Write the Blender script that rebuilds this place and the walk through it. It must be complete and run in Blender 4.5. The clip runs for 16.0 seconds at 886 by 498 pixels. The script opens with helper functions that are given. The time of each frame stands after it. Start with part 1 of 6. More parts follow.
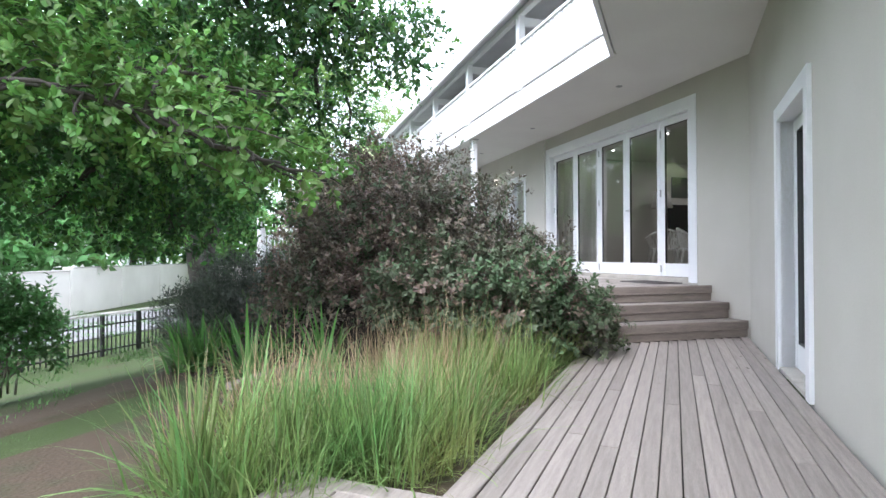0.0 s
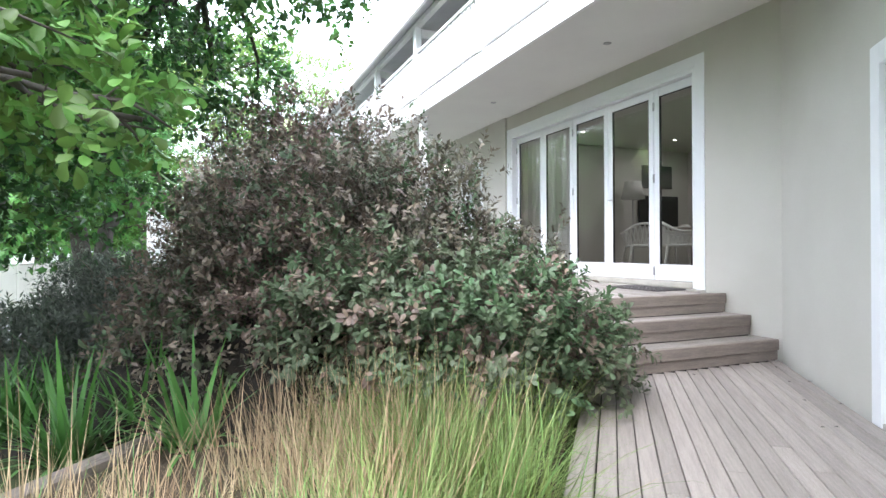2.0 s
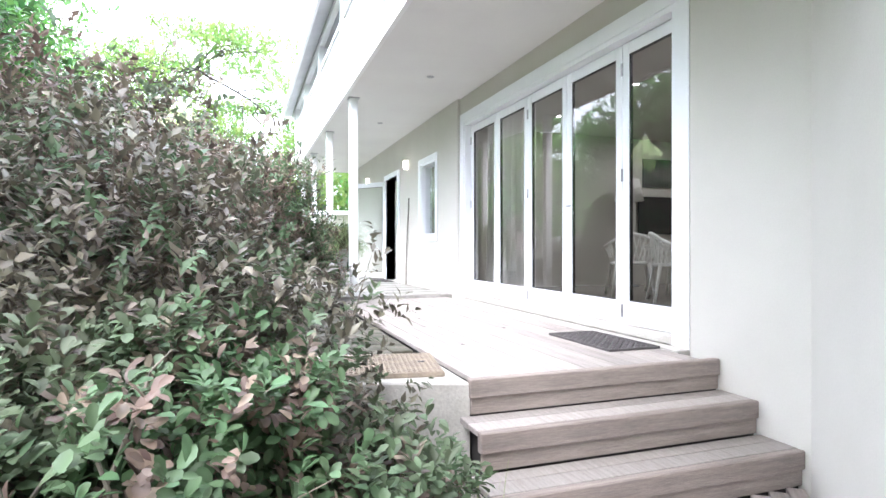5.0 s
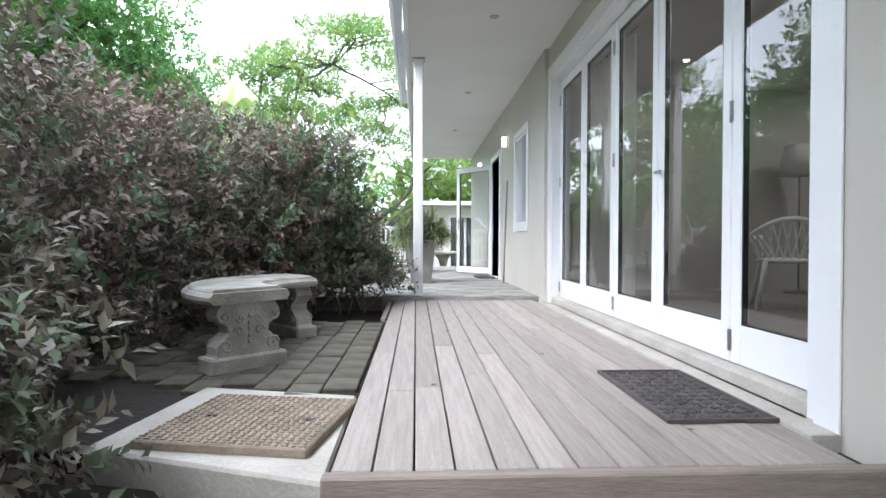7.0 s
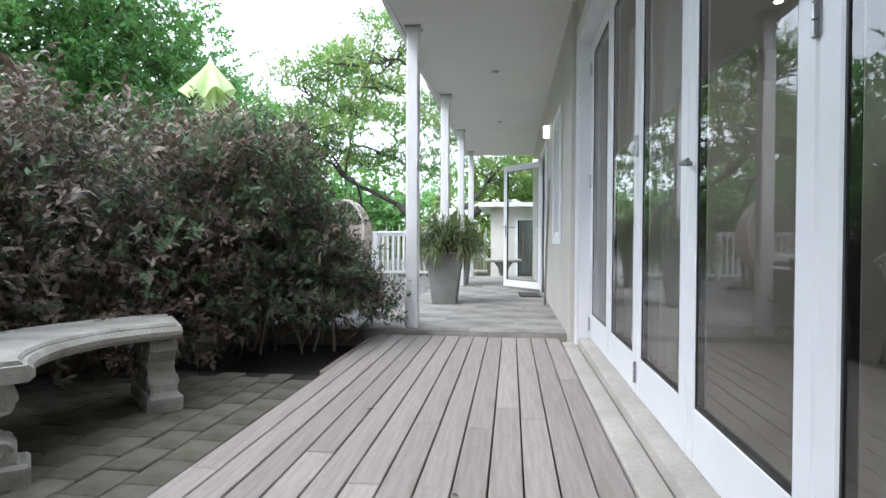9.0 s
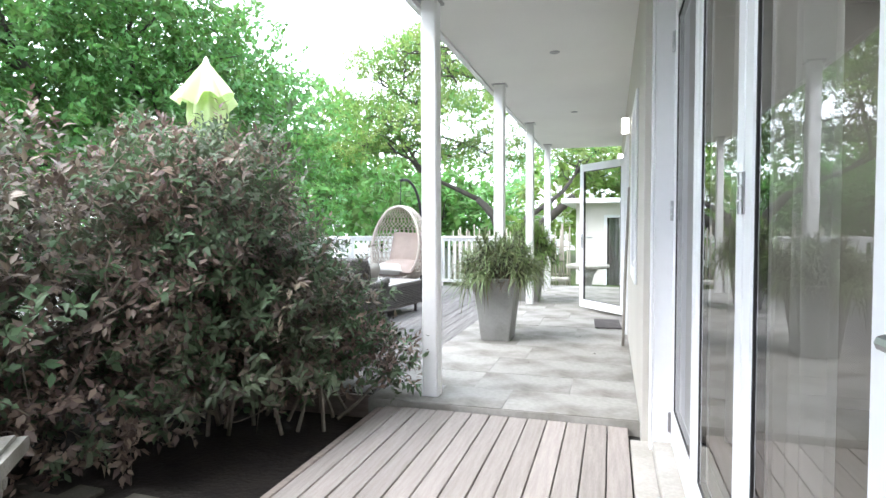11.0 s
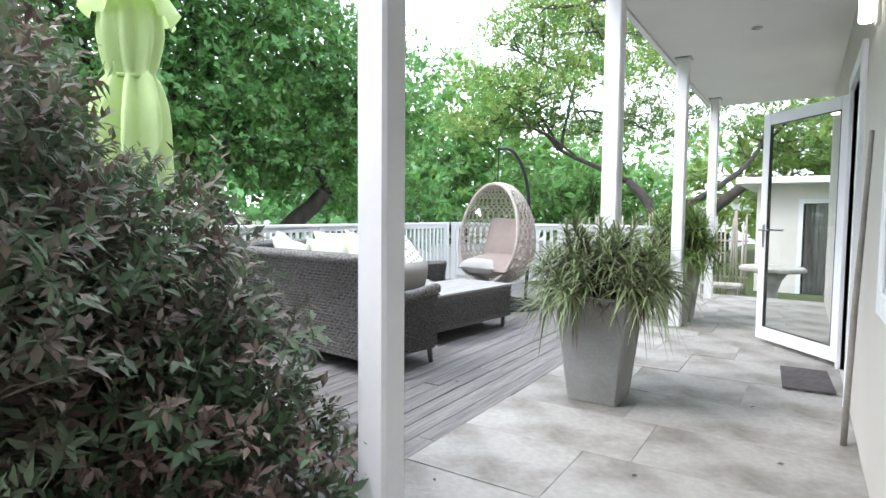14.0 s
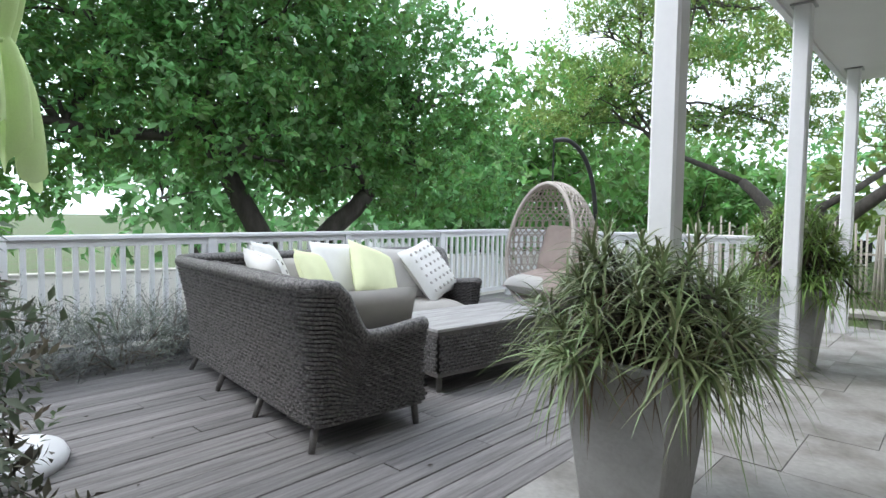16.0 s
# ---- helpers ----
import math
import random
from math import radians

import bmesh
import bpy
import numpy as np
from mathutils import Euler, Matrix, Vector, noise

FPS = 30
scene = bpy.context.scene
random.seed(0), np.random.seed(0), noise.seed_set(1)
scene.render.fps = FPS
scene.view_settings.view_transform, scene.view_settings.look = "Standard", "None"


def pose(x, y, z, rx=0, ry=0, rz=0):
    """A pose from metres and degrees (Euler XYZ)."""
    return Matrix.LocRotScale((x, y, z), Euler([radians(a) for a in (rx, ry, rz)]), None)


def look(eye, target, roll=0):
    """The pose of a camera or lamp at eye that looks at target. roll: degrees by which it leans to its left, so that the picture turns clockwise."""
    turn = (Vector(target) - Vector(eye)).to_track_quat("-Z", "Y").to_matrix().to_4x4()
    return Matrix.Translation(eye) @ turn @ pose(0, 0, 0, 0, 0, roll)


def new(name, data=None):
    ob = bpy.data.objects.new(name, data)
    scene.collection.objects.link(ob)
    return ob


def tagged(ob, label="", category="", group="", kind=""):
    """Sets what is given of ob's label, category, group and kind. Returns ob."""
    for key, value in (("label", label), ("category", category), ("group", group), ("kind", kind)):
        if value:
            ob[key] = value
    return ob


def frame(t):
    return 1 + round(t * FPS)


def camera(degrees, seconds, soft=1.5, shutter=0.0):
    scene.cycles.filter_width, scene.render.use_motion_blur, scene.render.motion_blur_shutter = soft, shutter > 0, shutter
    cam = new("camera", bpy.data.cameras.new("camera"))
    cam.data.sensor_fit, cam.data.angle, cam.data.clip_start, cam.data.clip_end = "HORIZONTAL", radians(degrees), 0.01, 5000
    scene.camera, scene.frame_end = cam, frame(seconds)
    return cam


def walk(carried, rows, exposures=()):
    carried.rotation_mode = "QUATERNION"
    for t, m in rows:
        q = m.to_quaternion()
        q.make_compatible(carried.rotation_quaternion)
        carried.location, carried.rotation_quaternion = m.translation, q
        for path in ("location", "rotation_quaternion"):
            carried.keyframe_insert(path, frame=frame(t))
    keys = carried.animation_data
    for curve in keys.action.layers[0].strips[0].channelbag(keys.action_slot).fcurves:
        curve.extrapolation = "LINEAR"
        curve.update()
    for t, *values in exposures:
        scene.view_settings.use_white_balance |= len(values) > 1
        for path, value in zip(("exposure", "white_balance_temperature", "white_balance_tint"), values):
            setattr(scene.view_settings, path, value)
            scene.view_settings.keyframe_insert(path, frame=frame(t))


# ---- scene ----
cam = camera(76.1, 16.0)
PATH = [
    (0, (-5.503, -6.065, 0.391), (-4.923, -4.152, 0.415), -0.1),
    (0.5, (-5.482, -5.601, 0.392), (-4.881, -3.693, 0.409), -0.1),
    (1, (-5.388, -5.153, 0.401), (-4.746, -3.259, 0.412), -0.1),
    (1.5, (-5.202, -4.716, 0.417), (-4.495, -2.845, 0.424), -0.2),
    (2, (-4.958, -4.32, 0.465), (-4.194, -2.471, 0.467), -0.3),
    (2.5, (-4.704, -4.037, 0.531), (-3.846, -2.23, 0.538), 0.0),
    (3, (-4.362, -3.765, 0.624), (-3.459, -1.981, 0.634), -0.0),
    (3.5, (-3.994, -3.515, 0.67), (-3.081, -1.736, 0.684), 0.1),
    (4, (-3.658, -3.312, 0.725), (-2.763, -1.523, 0.74), 0.1),
    (6.5, (-1.761, -1.983, 0.682), (-1.584, 0.009, 0.653), -0.1),
    (7, (-1.469, -1.627, 0.672), (-1.374, 0.37, 0.647), 0.2),
    (7.5, (-1.198, -1.249, 0.678), (-1.173, 0.751, 0.656), 0.4),
    (8, (-0.935, -0.878, 0.695), (-0.985, 1.121, 0.674), 0.5),
    (8.5, (-0.714, -0.507, 0.738), (-0.862, 1.488, 0.711), 0.3),
    (9, (-0.534, -0.144, 0.846), (-0.773, 1.842, 0.817), 0.3),
    (9.5, (-0.405, 0.194, 1.003), (-0.724, 2.168, 0.97), 0.3),
    (10, (-0.317, 0.506, 1.12), (-0.736, 2.461, 1.077), 0.1),
    (12.5, (-0.187, 2.45, 1.277), (-0.954, 4.292, 1.141), -0.2),
    (13, (-0.225, 2.847, 1.265), (-1.086, 4.647, 1.128), -0.1),
    (13.5, (-0.264, 3.273, 1.224), (-1.232, 5.017, 1.094), 0.0),
    (14, (-0.321, 3.657, 1.202), (-1.393, 5.341, 1.077), 0.5),
    (14.5, (-0.304, 4.028, 1.192), (-1.475, 5.645, 1.076), 0.3),
    (15, (-0.329, 4.39, 1.181), (-1.559, 5.963, 1.069), 0.5),
    (15.5, (-0.356, 4.748, 1.194), (-1.664, 6.257, 1.084), 0.5),
    (16, (-0.462, 5.067, 1.235), (-1.821, 6.53, 1.119), 0.7),
]
walk(cam, [(t, look(e, a, r)) for t, e, a, r in PATH],
     [(0, 1.45, 6040, 15), (1, 1.6, 6060, 15), (2, 1.85, 6130, 13), (2.5, 2.05, 6100, 13), (3.5, 2.48, 6050, 16), (4.5, 2.48, 6050, 16), (6.5, 1.65, 6100, 14), (7, 1.5, 6050, 13), (8, 1.05, 6020, 12), (8.6, 0.95, 6020, 12), (9, 1.1, 6040, 12),
      (9.5, 1.25, 6050, 12), (10.2, 1.5, 6100, 12), (12.5, 2.15, 6300, 13), (13.5, 1.7, 6280, 14), (14.5, 1.2, 6080, 14), (16, 0.8, 6150, 12)])

# ---- world, sun and exposure ----
world = bpy.data.worlds.new("sky")
scene.world = world
world.use_nodes = True
wn, wl = world.node_tree.nodes, world.node_tree.links
sky = wn.new("ShaderNodeTexSky")
sky.sky_type = "NISHITA"
sky.sun_disc = False
sky.sun_elevation, sky.sun_rotation = radians(52), radians(250)
sky.air_density, sky.dust_density, sky.ozone_density = 1.0, 6.0, 1.0
cloud = wn.new("ShaderNodeTexNoise")
cloud.inputs["Scale"].default_value, cloud.inputs["Detail"].default_value = 2.2, 7
coord = wn.new("ShaderNodeTexCoord")
ramp = wn.new("ShaderNodeValToRGB")
ramp.color_ramp.elements[0].position, ramp.color_ramp.elements[1].position = 0.3, 0.6
ramp.color_ramp.elements[0].color, ramp.color_ramp.elements[1].color = (0.55, 0.55, 0.55, 1), (0.97, 0.97, 0.97, 1)
mixer = wn.new("ShaderNodeMix")
mixer.data_type = "RGBA"
mixer.inputs[7].default_value = (12.4, 13.3, 14.4, 1)
wl.new(coord.outputs["Generated"], cloud.inputs["Vector"])
wl.new(cloud.outputs[0], ramp.inputs[0])
wl.new(ramp.outputs[0], mixer.inputs[0])
wl.new(sky.outputs[0], mixer.inputs[6])
bg = wn["Background"]
wl.new(mixer.outputs[2], bg.inputs[0])
bg.inputs[1].default_value = 0.15
sun = new("sun", bpy.data.lights.new("sun", "SUN"))
sun.data.energy, sun.data.angle, sun.data.color = 1.2, radians(25), (1, 0.98, 0.95)
sun.matrix_world = look((-8, -3, 12), (0, 4, 0))


# ---- geometry helpers ----
class Geo:
    """Vertices and faces of one mesh."""

    def __init__(self):
        self.v, self.f = [], []

    def add(self, verts, faces):
        n = len(self.v)
        self.v.extend(verts)
        self.f.extend([tuple(i + n for i in f) for f in faces])
        return self

    def box(self, x0, x1, y0, y1, z0, z1, c=0.0, m=None):
        """A box; c chamfers all its upright and upper edges a little."""
        x0, x1, y0, y1, z0, z1 = min(x0, x1), max(x0, x1), min(y0, y1), max(y0, y1), min(z0, z1), max(z0, z1)
        if c <= 0:
            v = [(x, y, z) for z in (z0, z1) for x, y in ((x0, y0), (x1, y0), (x1, y1), (x0, y1))]
            f = [(3, 2, 1, 0), (4, 5, 6, 7)] + [(i, (i + 1) % 4, 4 + (i + 1) % 4, 4 + i) for i in range(4)]
        else:
            c = min(c, (x1 - x0) / 3, (y1 - y0) / 3, (z1 - z0) / 3)
            ring = [(x0 + c, y0), (x1 - c, y0), (x1, y0 + c), (x1, y1 - c), (x1 - c, y1), (x0 + c, y1), (x0, y1 - c), (x0, y0 + c)]
            top = [(x0 + c, y0 + c), (x1 - c, y0 + c), (x1 - c, y0 + c), (x1 - c, y1 - c), (x1 - c, y1 - c), (x0 + c, y1 - c), (x0 + c, y1 - c), (x0 + c, y0 + c)]
            v = [(x, y, z0) for x, y in ring] + [(x, y, z1 - c) for x, y in ring] + [(x0 + c, y0 + c, z1), (x1 - c, y0 + c, z1), (x1 - c, y1 - c, z1), (x0 + c, y1 - c, z1)]
            f = [tuple(range(7, -1, -1))] + [(i, (i + 1) % 8, 8 + (i + 1) % 8, 8 + i) for i in range(8)]
            f += [(16, 17, 18, 19), (8, 9, 17, 16), (9, 10, 17), (10, 11, 18, 17), (11, 12, 18), (12, 13, 19, 18), (13, 14, 19), (14, 15, 16, 19), (15, 8, 16)]
        if m is not None:
            v = [tuple(m @ Vector(p)) for p in v]
        return self.add(v, f)

    def tube(self, pts, radii, n=8, caps=True):
        """A round tube along pts."""
        pts = [Vector(p) for p in pts]
        if not isinstance(radii, (list, tuple)):
            radii = [radii] * len(pts)
        v, side = [], None
        for i, p in enumerate(pts):
            d = (pts[min(i + 1, len(pts) - 1)] - pts[max(i - 1, 0)]).normalized()
            if side is None:
                side = d.orthogonal().normalized()
            side = (side - d * side.dot(d)).normalized()
            up = d.cross(side)
            v += [tuple(p + (side * math.cos(a) + up * math.sin(a)) * radii[i]) for a in (2 * math.pi * k / n for k in range(n))]
        f = [(i * n + k, i * n + (k + 1) % n, (i + 1) * n + (k + 1) % n, (i + 1) * n + k) for i in range(len(pts) - 1) for k in range(n)]
        if caps:
            f += [tuple(range(n - 1, -1, -1)), tuple(range((len(pts) - 1) * n, len(pts) * n))]
        return self.add(v, f)

    def lathe(self, profile, n=24, at=(0, 0, 0)):
        """Turned shape from (radius, height) pairs."""
        v = [(at[0] + r * math.cos(2 * math.pi * k / n), at[1] + r * math.sin(2 * math.pi * k / n), at[2] + z) for r, z in profile for k in range(n)]
        f = [(i * n + k, i * n + (k + 1) % n, (i + 1) * n + (k + 1) % n, (i + 1) * n + k) for i in range(len(profile) - 1) for k in range(n)]
        f += [tuple(range(n - 1, -1, -1)), tuple(range((len(profile) - 1) * n, len(profile) * n))]
        return self.add(v, f)

    def prism(self, outline, z0, z1, c=0.0):
        """An outline (counter-clockwise) extruded upwards."""
        n = len(outline)
        if c > 0:
            cx, cy = sum(p[0] for p in outline) / n, sum(p[1] for p in outline) / n
            inner = [(x + (cx - x) / math.hypot(cx - x, cy - y) * c, y + (cy - y) / math.hypot(cx - x, cy - y) * c) for x, y in outline]
            v = [(x, y, z0) for x, y in outline] + [(x, y, z1 - c) for x, y in outline] + [(x, y, z1) for x, y in inner]
            f = [tuple(range(n - 1, -1, -1)), tuple(range(2 * n, 3 * n))] + [(k * n + i, k * n + (i + 1) % n, (k + 1) * n + (i + 1) % n, (k + 1) * n + i) for k in (0, 1) for i in range(n)]
        else:
            v = [(x, y, z0) for x, y in outline] + [(x, y, z1) for x, y in outline]
            f = [tuple(range(n - 1, -1, -1)), tuple(range(n, 2 * n))] + [(i, (i + 1) % n, n + (i + 1) % n, n + i) for i in range(n)]
        return self.add(v, f)

    def grid(self, fn, nu, nv, close_u=False):
        """A sheet fn(u, v), u and v from 0 to 1."""
        v = [tuple(fn(i / nu, j / nv)) for j in range(nv + 1) for i in range(nu + 1)]
        f = [(j * (nu + 1) + i, j * (nu + 1) + i + 1, (j + 1) * (nu + 1) + i + 1, (j + 1) * (nu + 1) + i) for j in range(nv) for i in range(nu)]
        return self.add(v, f)


def make(name, geo, mat, smooth=False):
    me = bpy.data.meshes.new(name)
    me.from_pydata([tuple(p) for p in geo.v], [], geo.f)
    me.materials.append(mat)
    if smooth:
        me.polygons.foreach_set("use_smooth", [True] * len(me.polygons))
    me.update()
    return new(name, me)


def part(name, geo, mat, parent, label="", smooth=False, at=None):
    ob = make(name, geo, mat, smooth)
    ob.parent = parent
    if at is not None:
        ob.matrix_local = at
    return tagged(ob, label)


def thing(name, at, label, category, group="", kind=""):
    ob = new(name)
    ob.empty_display_size = 0.1
    ob.matrix_world = at
    return tagged(ob, label, category, group, kind)


def structure(name, geo, mat, label, category, smooth=False):
    return tagged(make(name, geo, mat, smooth), label, category, "", "structure")


def raw_mesh(name, verts, faces_flat, per, mat):
    """A mesh out of numpy arrays whose faces all have the same number of corners."""
    me = bpy.data.meshes.new(name)
    nf = len(faces_flat) // per
    me.vertices.add(len(verts))
    me.vertices.foreach_set("co", np.asarray(verts, np.float32).ravel())
    me.loops.add(len(faces_flat))
    me.loops.foreach_set("vertex_index", np.asarray(faces_flat, np.int32))
    me.polygons.add(nf)
    me.polygons.foreach_set("loop_start", np.arange(0, nf * per, per, dtype=np.int32))
    me.materials.append(mat)
    me.update(calc_edges=True)
    return me


def unit(a):
    return a / np.maximum(np.linalg.norm(a, axis=-1, keepdims=True), 1e-9)


def leaf_mesh(name, pos, way, up, length, width, mat, droop=0.25, rounded_leaf=False):
    """Leaves folded along the midrib, pointed (four triangles) or rounded (eight). pos: (n, 3) stalk ends; way: their directions."""
    way = unit(way)
    side = unit(np.cross(way, up))
    nrm = np.cross(side, way)
    L, W = length[:, None], width[:, None]
    n = len(pos)

    def at(t, w, h):
        return pos + way * L * t + side * W * w + nrm * (W * h - L * droop * 0.5 * t * t)
    if rounded_leaf:
        rows = [at(0, 0, 0), at(0.28, 0.34, 0.12), at(0.30, 0, 0), at(0.28, -0.34, 0.12), at(0.68, 0.5, 0.18), at(0.68, 0, 0), at(0.68, -0.5, 0.18), at(0.93, 0.26, 0.08), at(0.93, -0.26, 0.08), at(1.0, 0, 0)]
        f = np.array([[0, 2, 1], [0, 3, 2], [1, 2, 5], [1, 5, 4], [2, 3, 6], [2, 6, 5], [4, 5, 7], [5, 9, 7], [5, 6, 8], [5, 8, 9]])
    else:
        rows = [at(0, 0, 0), at(0.42, 0.5, 0.18), at(0.5, 0, 0), at(0.42, -0.5, 0.18), at(1.0, 0, 0)]
        f = np.array([[0, 2, 1], [1, 2, 4], [0, 3, 2], [3, 4, 2]])
    k = len(rows)
    v = np.stack(rows, 1).reshape(-1, 3)
    faces = (f[None] + (np.arange(n) * k)[:, None, None]).reshape(-1)
    return raw_mesh(name, v, faces, 3, mat)


def blade_mesh(name, pos, lean, length, width, mat, segs=4, curl=1.0):
    """Long narrow blades that rise from pos and bend over towards lean."""
    n = len(pos)
    side = unit(np.cross(lean, np.array([0, 0, 1.0])) + 1e-6)
    out = unit(lean)
    tilt = np.linalg.norm(lean, axis=1)
    rows, p = [], pos.copy()
    ang = tilt.copy()
    for s in range(segs + 1):
        w = (width * (1 - (s / segs) ** 1.6) * 0.5)[:, None]
        rows += [p + side * w, p - side * w] if s < segs else [p]
        step = (length / segs)[:, None]
        p = p + (out * np.sin(ang)[:, None] + np.array([0, 0, 1.0]) * np.cos(ang)[:, None]) * step
        ang = ang + curl * tilt / segs * 1.6
    v = np.stack(rows, 1).reshape(-1, 3)
    k = len(rows)
    f = []
    for s in range(segs - 1):
        a = 2 * s
        f += [[a, a + 1, a + 3], [a, a + 3, a + 2]]
    f += [[2 * segs - 2, 2 * segs - 1, 2 * segs]]
    faces = (np.array(f)[None] + (np.arange(n) * k)[:, None, None]).reshape(-1)
    return raw_mesh(name, v, faces, 3, mat)


# ---- materials ----
def material(name, colour, rough=0.6, second=None, scale=8.0, fine=60.0, fine_amount=0.15, bump=0.1, metal=0.0, spread=0.0, stretch=(1, 1, 1), island=0.0,
             random_object=False, through_light=0.0, coat=0.0, spec=0.5, contrast=(0.35, 0.65)):
    """Two colours mixed by broad noise, fine grain on top, relief from both; island or object randomness shifts the brightness."""
    m = bpy.data.materials.new(name)
    m.use_nodes = True
    nt = m.node_tree
    N, K = nt.nodes, nt.links
    b = N["Principled BSDF"]
    b.inputs["Roughness"].default_value, b.inputs["Metallic"].default_value = rough, metal
    b.inputs["Specular IOR Level"].default_value = spec
    b.inputs["Coat Weight"].default_value = coat
    co = N.new("ShaderNodeTexCoord")
    mp = N.new("ShaderNodeMapping")
    mp.inputs["Scale"].default_value = stretch
    K.new(co.outputs["Object"], mp.inputs["Vector"])
    n1, n2 = N.new("ShaderNodeTexNoise"), N.new("ShaderNodeTexNoise")
    for n, s, d in ((n1, scale, 5), (n2, fine, 3)):
        n.inputs["Scale"].default_value, n.inputs["Detail"].default_value = s, d
        K.new(mp.outputs[0], n.inputs["Vector"])
    rp = N.new("ShaderNodeMapRange")
    rp.inputs[1].default_value, rp.inputs[2].default_value = contrast
    K.new(n1.outputs[0], rp.inputs[0])
    mx = N.new("ShaderNodeMix")
    mx.data_type = "RGBA"
    mx.inputs[6].default_value = (*colour, 1)
    mx.inputs[7].default_value = (*(second or tuple(c * 0.8 for c in colour)), 1)
    K.new(rp.outputs[0], mx.inputs[0])
    hs = N.new("ShaderNodeHueSaturation")
    K.new(mx.outputs[2], hs.inputs["Color"])
    val = N.new("ShaderNodeMath")
    val.operation = "MULTIPLY_ADD"
    val.inputs[1].default_value, val.inputs[2].default_value = 2 * fine_amount, 1 - fine_amount
    K.new(n2.outputs[0], val.inputs[0])
    last = val.outputs[0]
    if island or random_object:
        if random_object:
            src = N.new("ShaderNodeObjectInfo").outputs["Random"]
        else:
            src = N.new("ShaderNodeNewGeometry").outputs["Random Per Island"]
        am = N.new("ShaderNodeMath")
        am.operation = "MULTIPLY_ADD"
        am.inputs[1].default_value, am.inputs[2].default_value = island * 2, 1 - island
        K.new(src, am.inputs[0])
        mu = N.new("ShaderNodeMath")
        mu.operation = "MULTIPLY"
        K.new(am.outputs[0], mu.inputs[0])
        K.new(last, mu.inputs[1])
        last = mu.outputs[0]
        if spread:
            hm = N.new("ShaderNodeMath")
            hm.operation = "MULTIPLY_ADD"
            hm.inputs[1].default_value, hm.inputs[2].default_value = spread * 2, 0.5 - spread
            K.new(src, hm.inputs[0])
            K.new(hm.outputs[0], hs.inputs["Hue"])
    K.new(last, hs.inputs["Value"])
    K.new(hs.outputs[0], b.inputs["Base Color"])
    if bump:
        ad = N.new("ShaderNodeMath")
        ad.operation = "ADD"
        K.new(n1.outputs[0], ad.inputs[0])
        K.new(n2.outputs[0], ad.inputs[1])
        bp = N.new("ShaderNodeBump")
        bp.inputs["Strength"].default_value, bp.inputs["Distance"].default_value = bump, 0.01
        K.new(ad.outputs[0], bp.inputs["Height"])
        K.new(bp.outputs[0], b.inputs["Normal"])
    if through_light:
        tr = N.new("ShaderNodeBsdfTranslucent")
        K.new(hs.outputs[0], tr.inputs[0])
        ms = N.new("ShaderNodeMixShader")
        ms.inputs[0].default_value = through_light
        K.new(b.outputs[0], ms.inputs[1])
        K.new(tr.outputs[0], ms.inputs[2])
        K.new(ms.outputs[0], N["Material Output"].inputs[0])
    return m


def glow(name, colour, strength):
    m = bpy.data.materials.new(name)
    m.use_nodes = True
    b = m.node_tree.nodes["Principled BSDF"]
    b.inputs["Base Color"].default_value = (*colour, 1)
    b.inputs["Emission Color"].default_value, b.inputs["Emission Strength"].default_value = (*colour, 1), strength
    return m


def pane_glass(name, tint=(0.93, 0.96, 0.95)):
    """Thin window glass: clear, with mirror gloss by Fresnel."""
    m = bpy.data.materials.new(name)
    m.use_nodes = True
    N, K = m.node_tree.nodes, m.node_tree.links
    N.remove(N["Principled BSDF"])
    tr, gl, fr, ms = N.new("ShaderNodeBsdfTransparent"), N.new("ShaderNodeBsdfGlossy"), N.new("ShaderNodeFresnel"), N.new("ShaderNodeMixShader")
    tr.inputs[0].default_value = (*tint, 1)
    gl.inputs["Roughness"].default_value = 0.0
    fr.inputs[0].default_value = 1.95
    K.new(fr.outputs[0], ms.inputs[0])
    K.new(tr.outputs[0], ms.inputs[1])
    K.new(gl.outputs[0], ms.inputs[2])
    K.new(ms.outputs[0], N["Material Output"].inputs[0])
    return m


M_taupe = material("taupe render", (0.52, 0.50, 0.455), 0.85, (0.485, 0.465, 0.42), 1.2, 90, 0.05, 0.12)
M_white = material("white paint", (0.80, 0.80, 0.80), 0.45, (0.76, 0.76, 0.76), 3, 40, 0.03, 0.03)
M_frame = material("white enamel frame", (0.80, 0.81, 0.83), 0.3, (0.76, 0.77, 0.80), 2, 30, 0.02, 0.02)
M_soffit = material("soffit paint", (0.74, 0.735, 0.71), 0.8, (0.71, 0.70, 0.68), 1.5, 60, 0.03, 0.04)
M_board = material("weathered decking", (0.345, 0.31, 0.285), 0.7, (0.27, 0.24, 0.22), 5, 45, 0.3, 0.35, stretch=(9, 0.6, 4), island=0.16, random_object=True, spec=0.3)
M_board_low = material("weathered decking lower", (0.34, 0.30, 0.275), 0.7, (0.27, 0.24, 0.22), 5, 45, 0.3, 0.35, stretch=(9, 0.6, 4), island=0.14, random_object=True, spec=0.3)
M_board_grey = material("silvered decking", (0.225, 0.215, 0.21), 0.8, (0.135, 0.127, 0.124), 4, 45, 0.3, 0.4, stretch=(9, 0.6, 4), island=0.16, random_object=True, spec=0.3)
M_step = material("weathered step timber", (0.30, 0.25, 0.22), 0.75, (0.22, 0.185, 0.165), 5, 45, 0.3, 0.35, stretch=(0.6, 9, 6), island=0.12, random_object=True, spec=0.3)
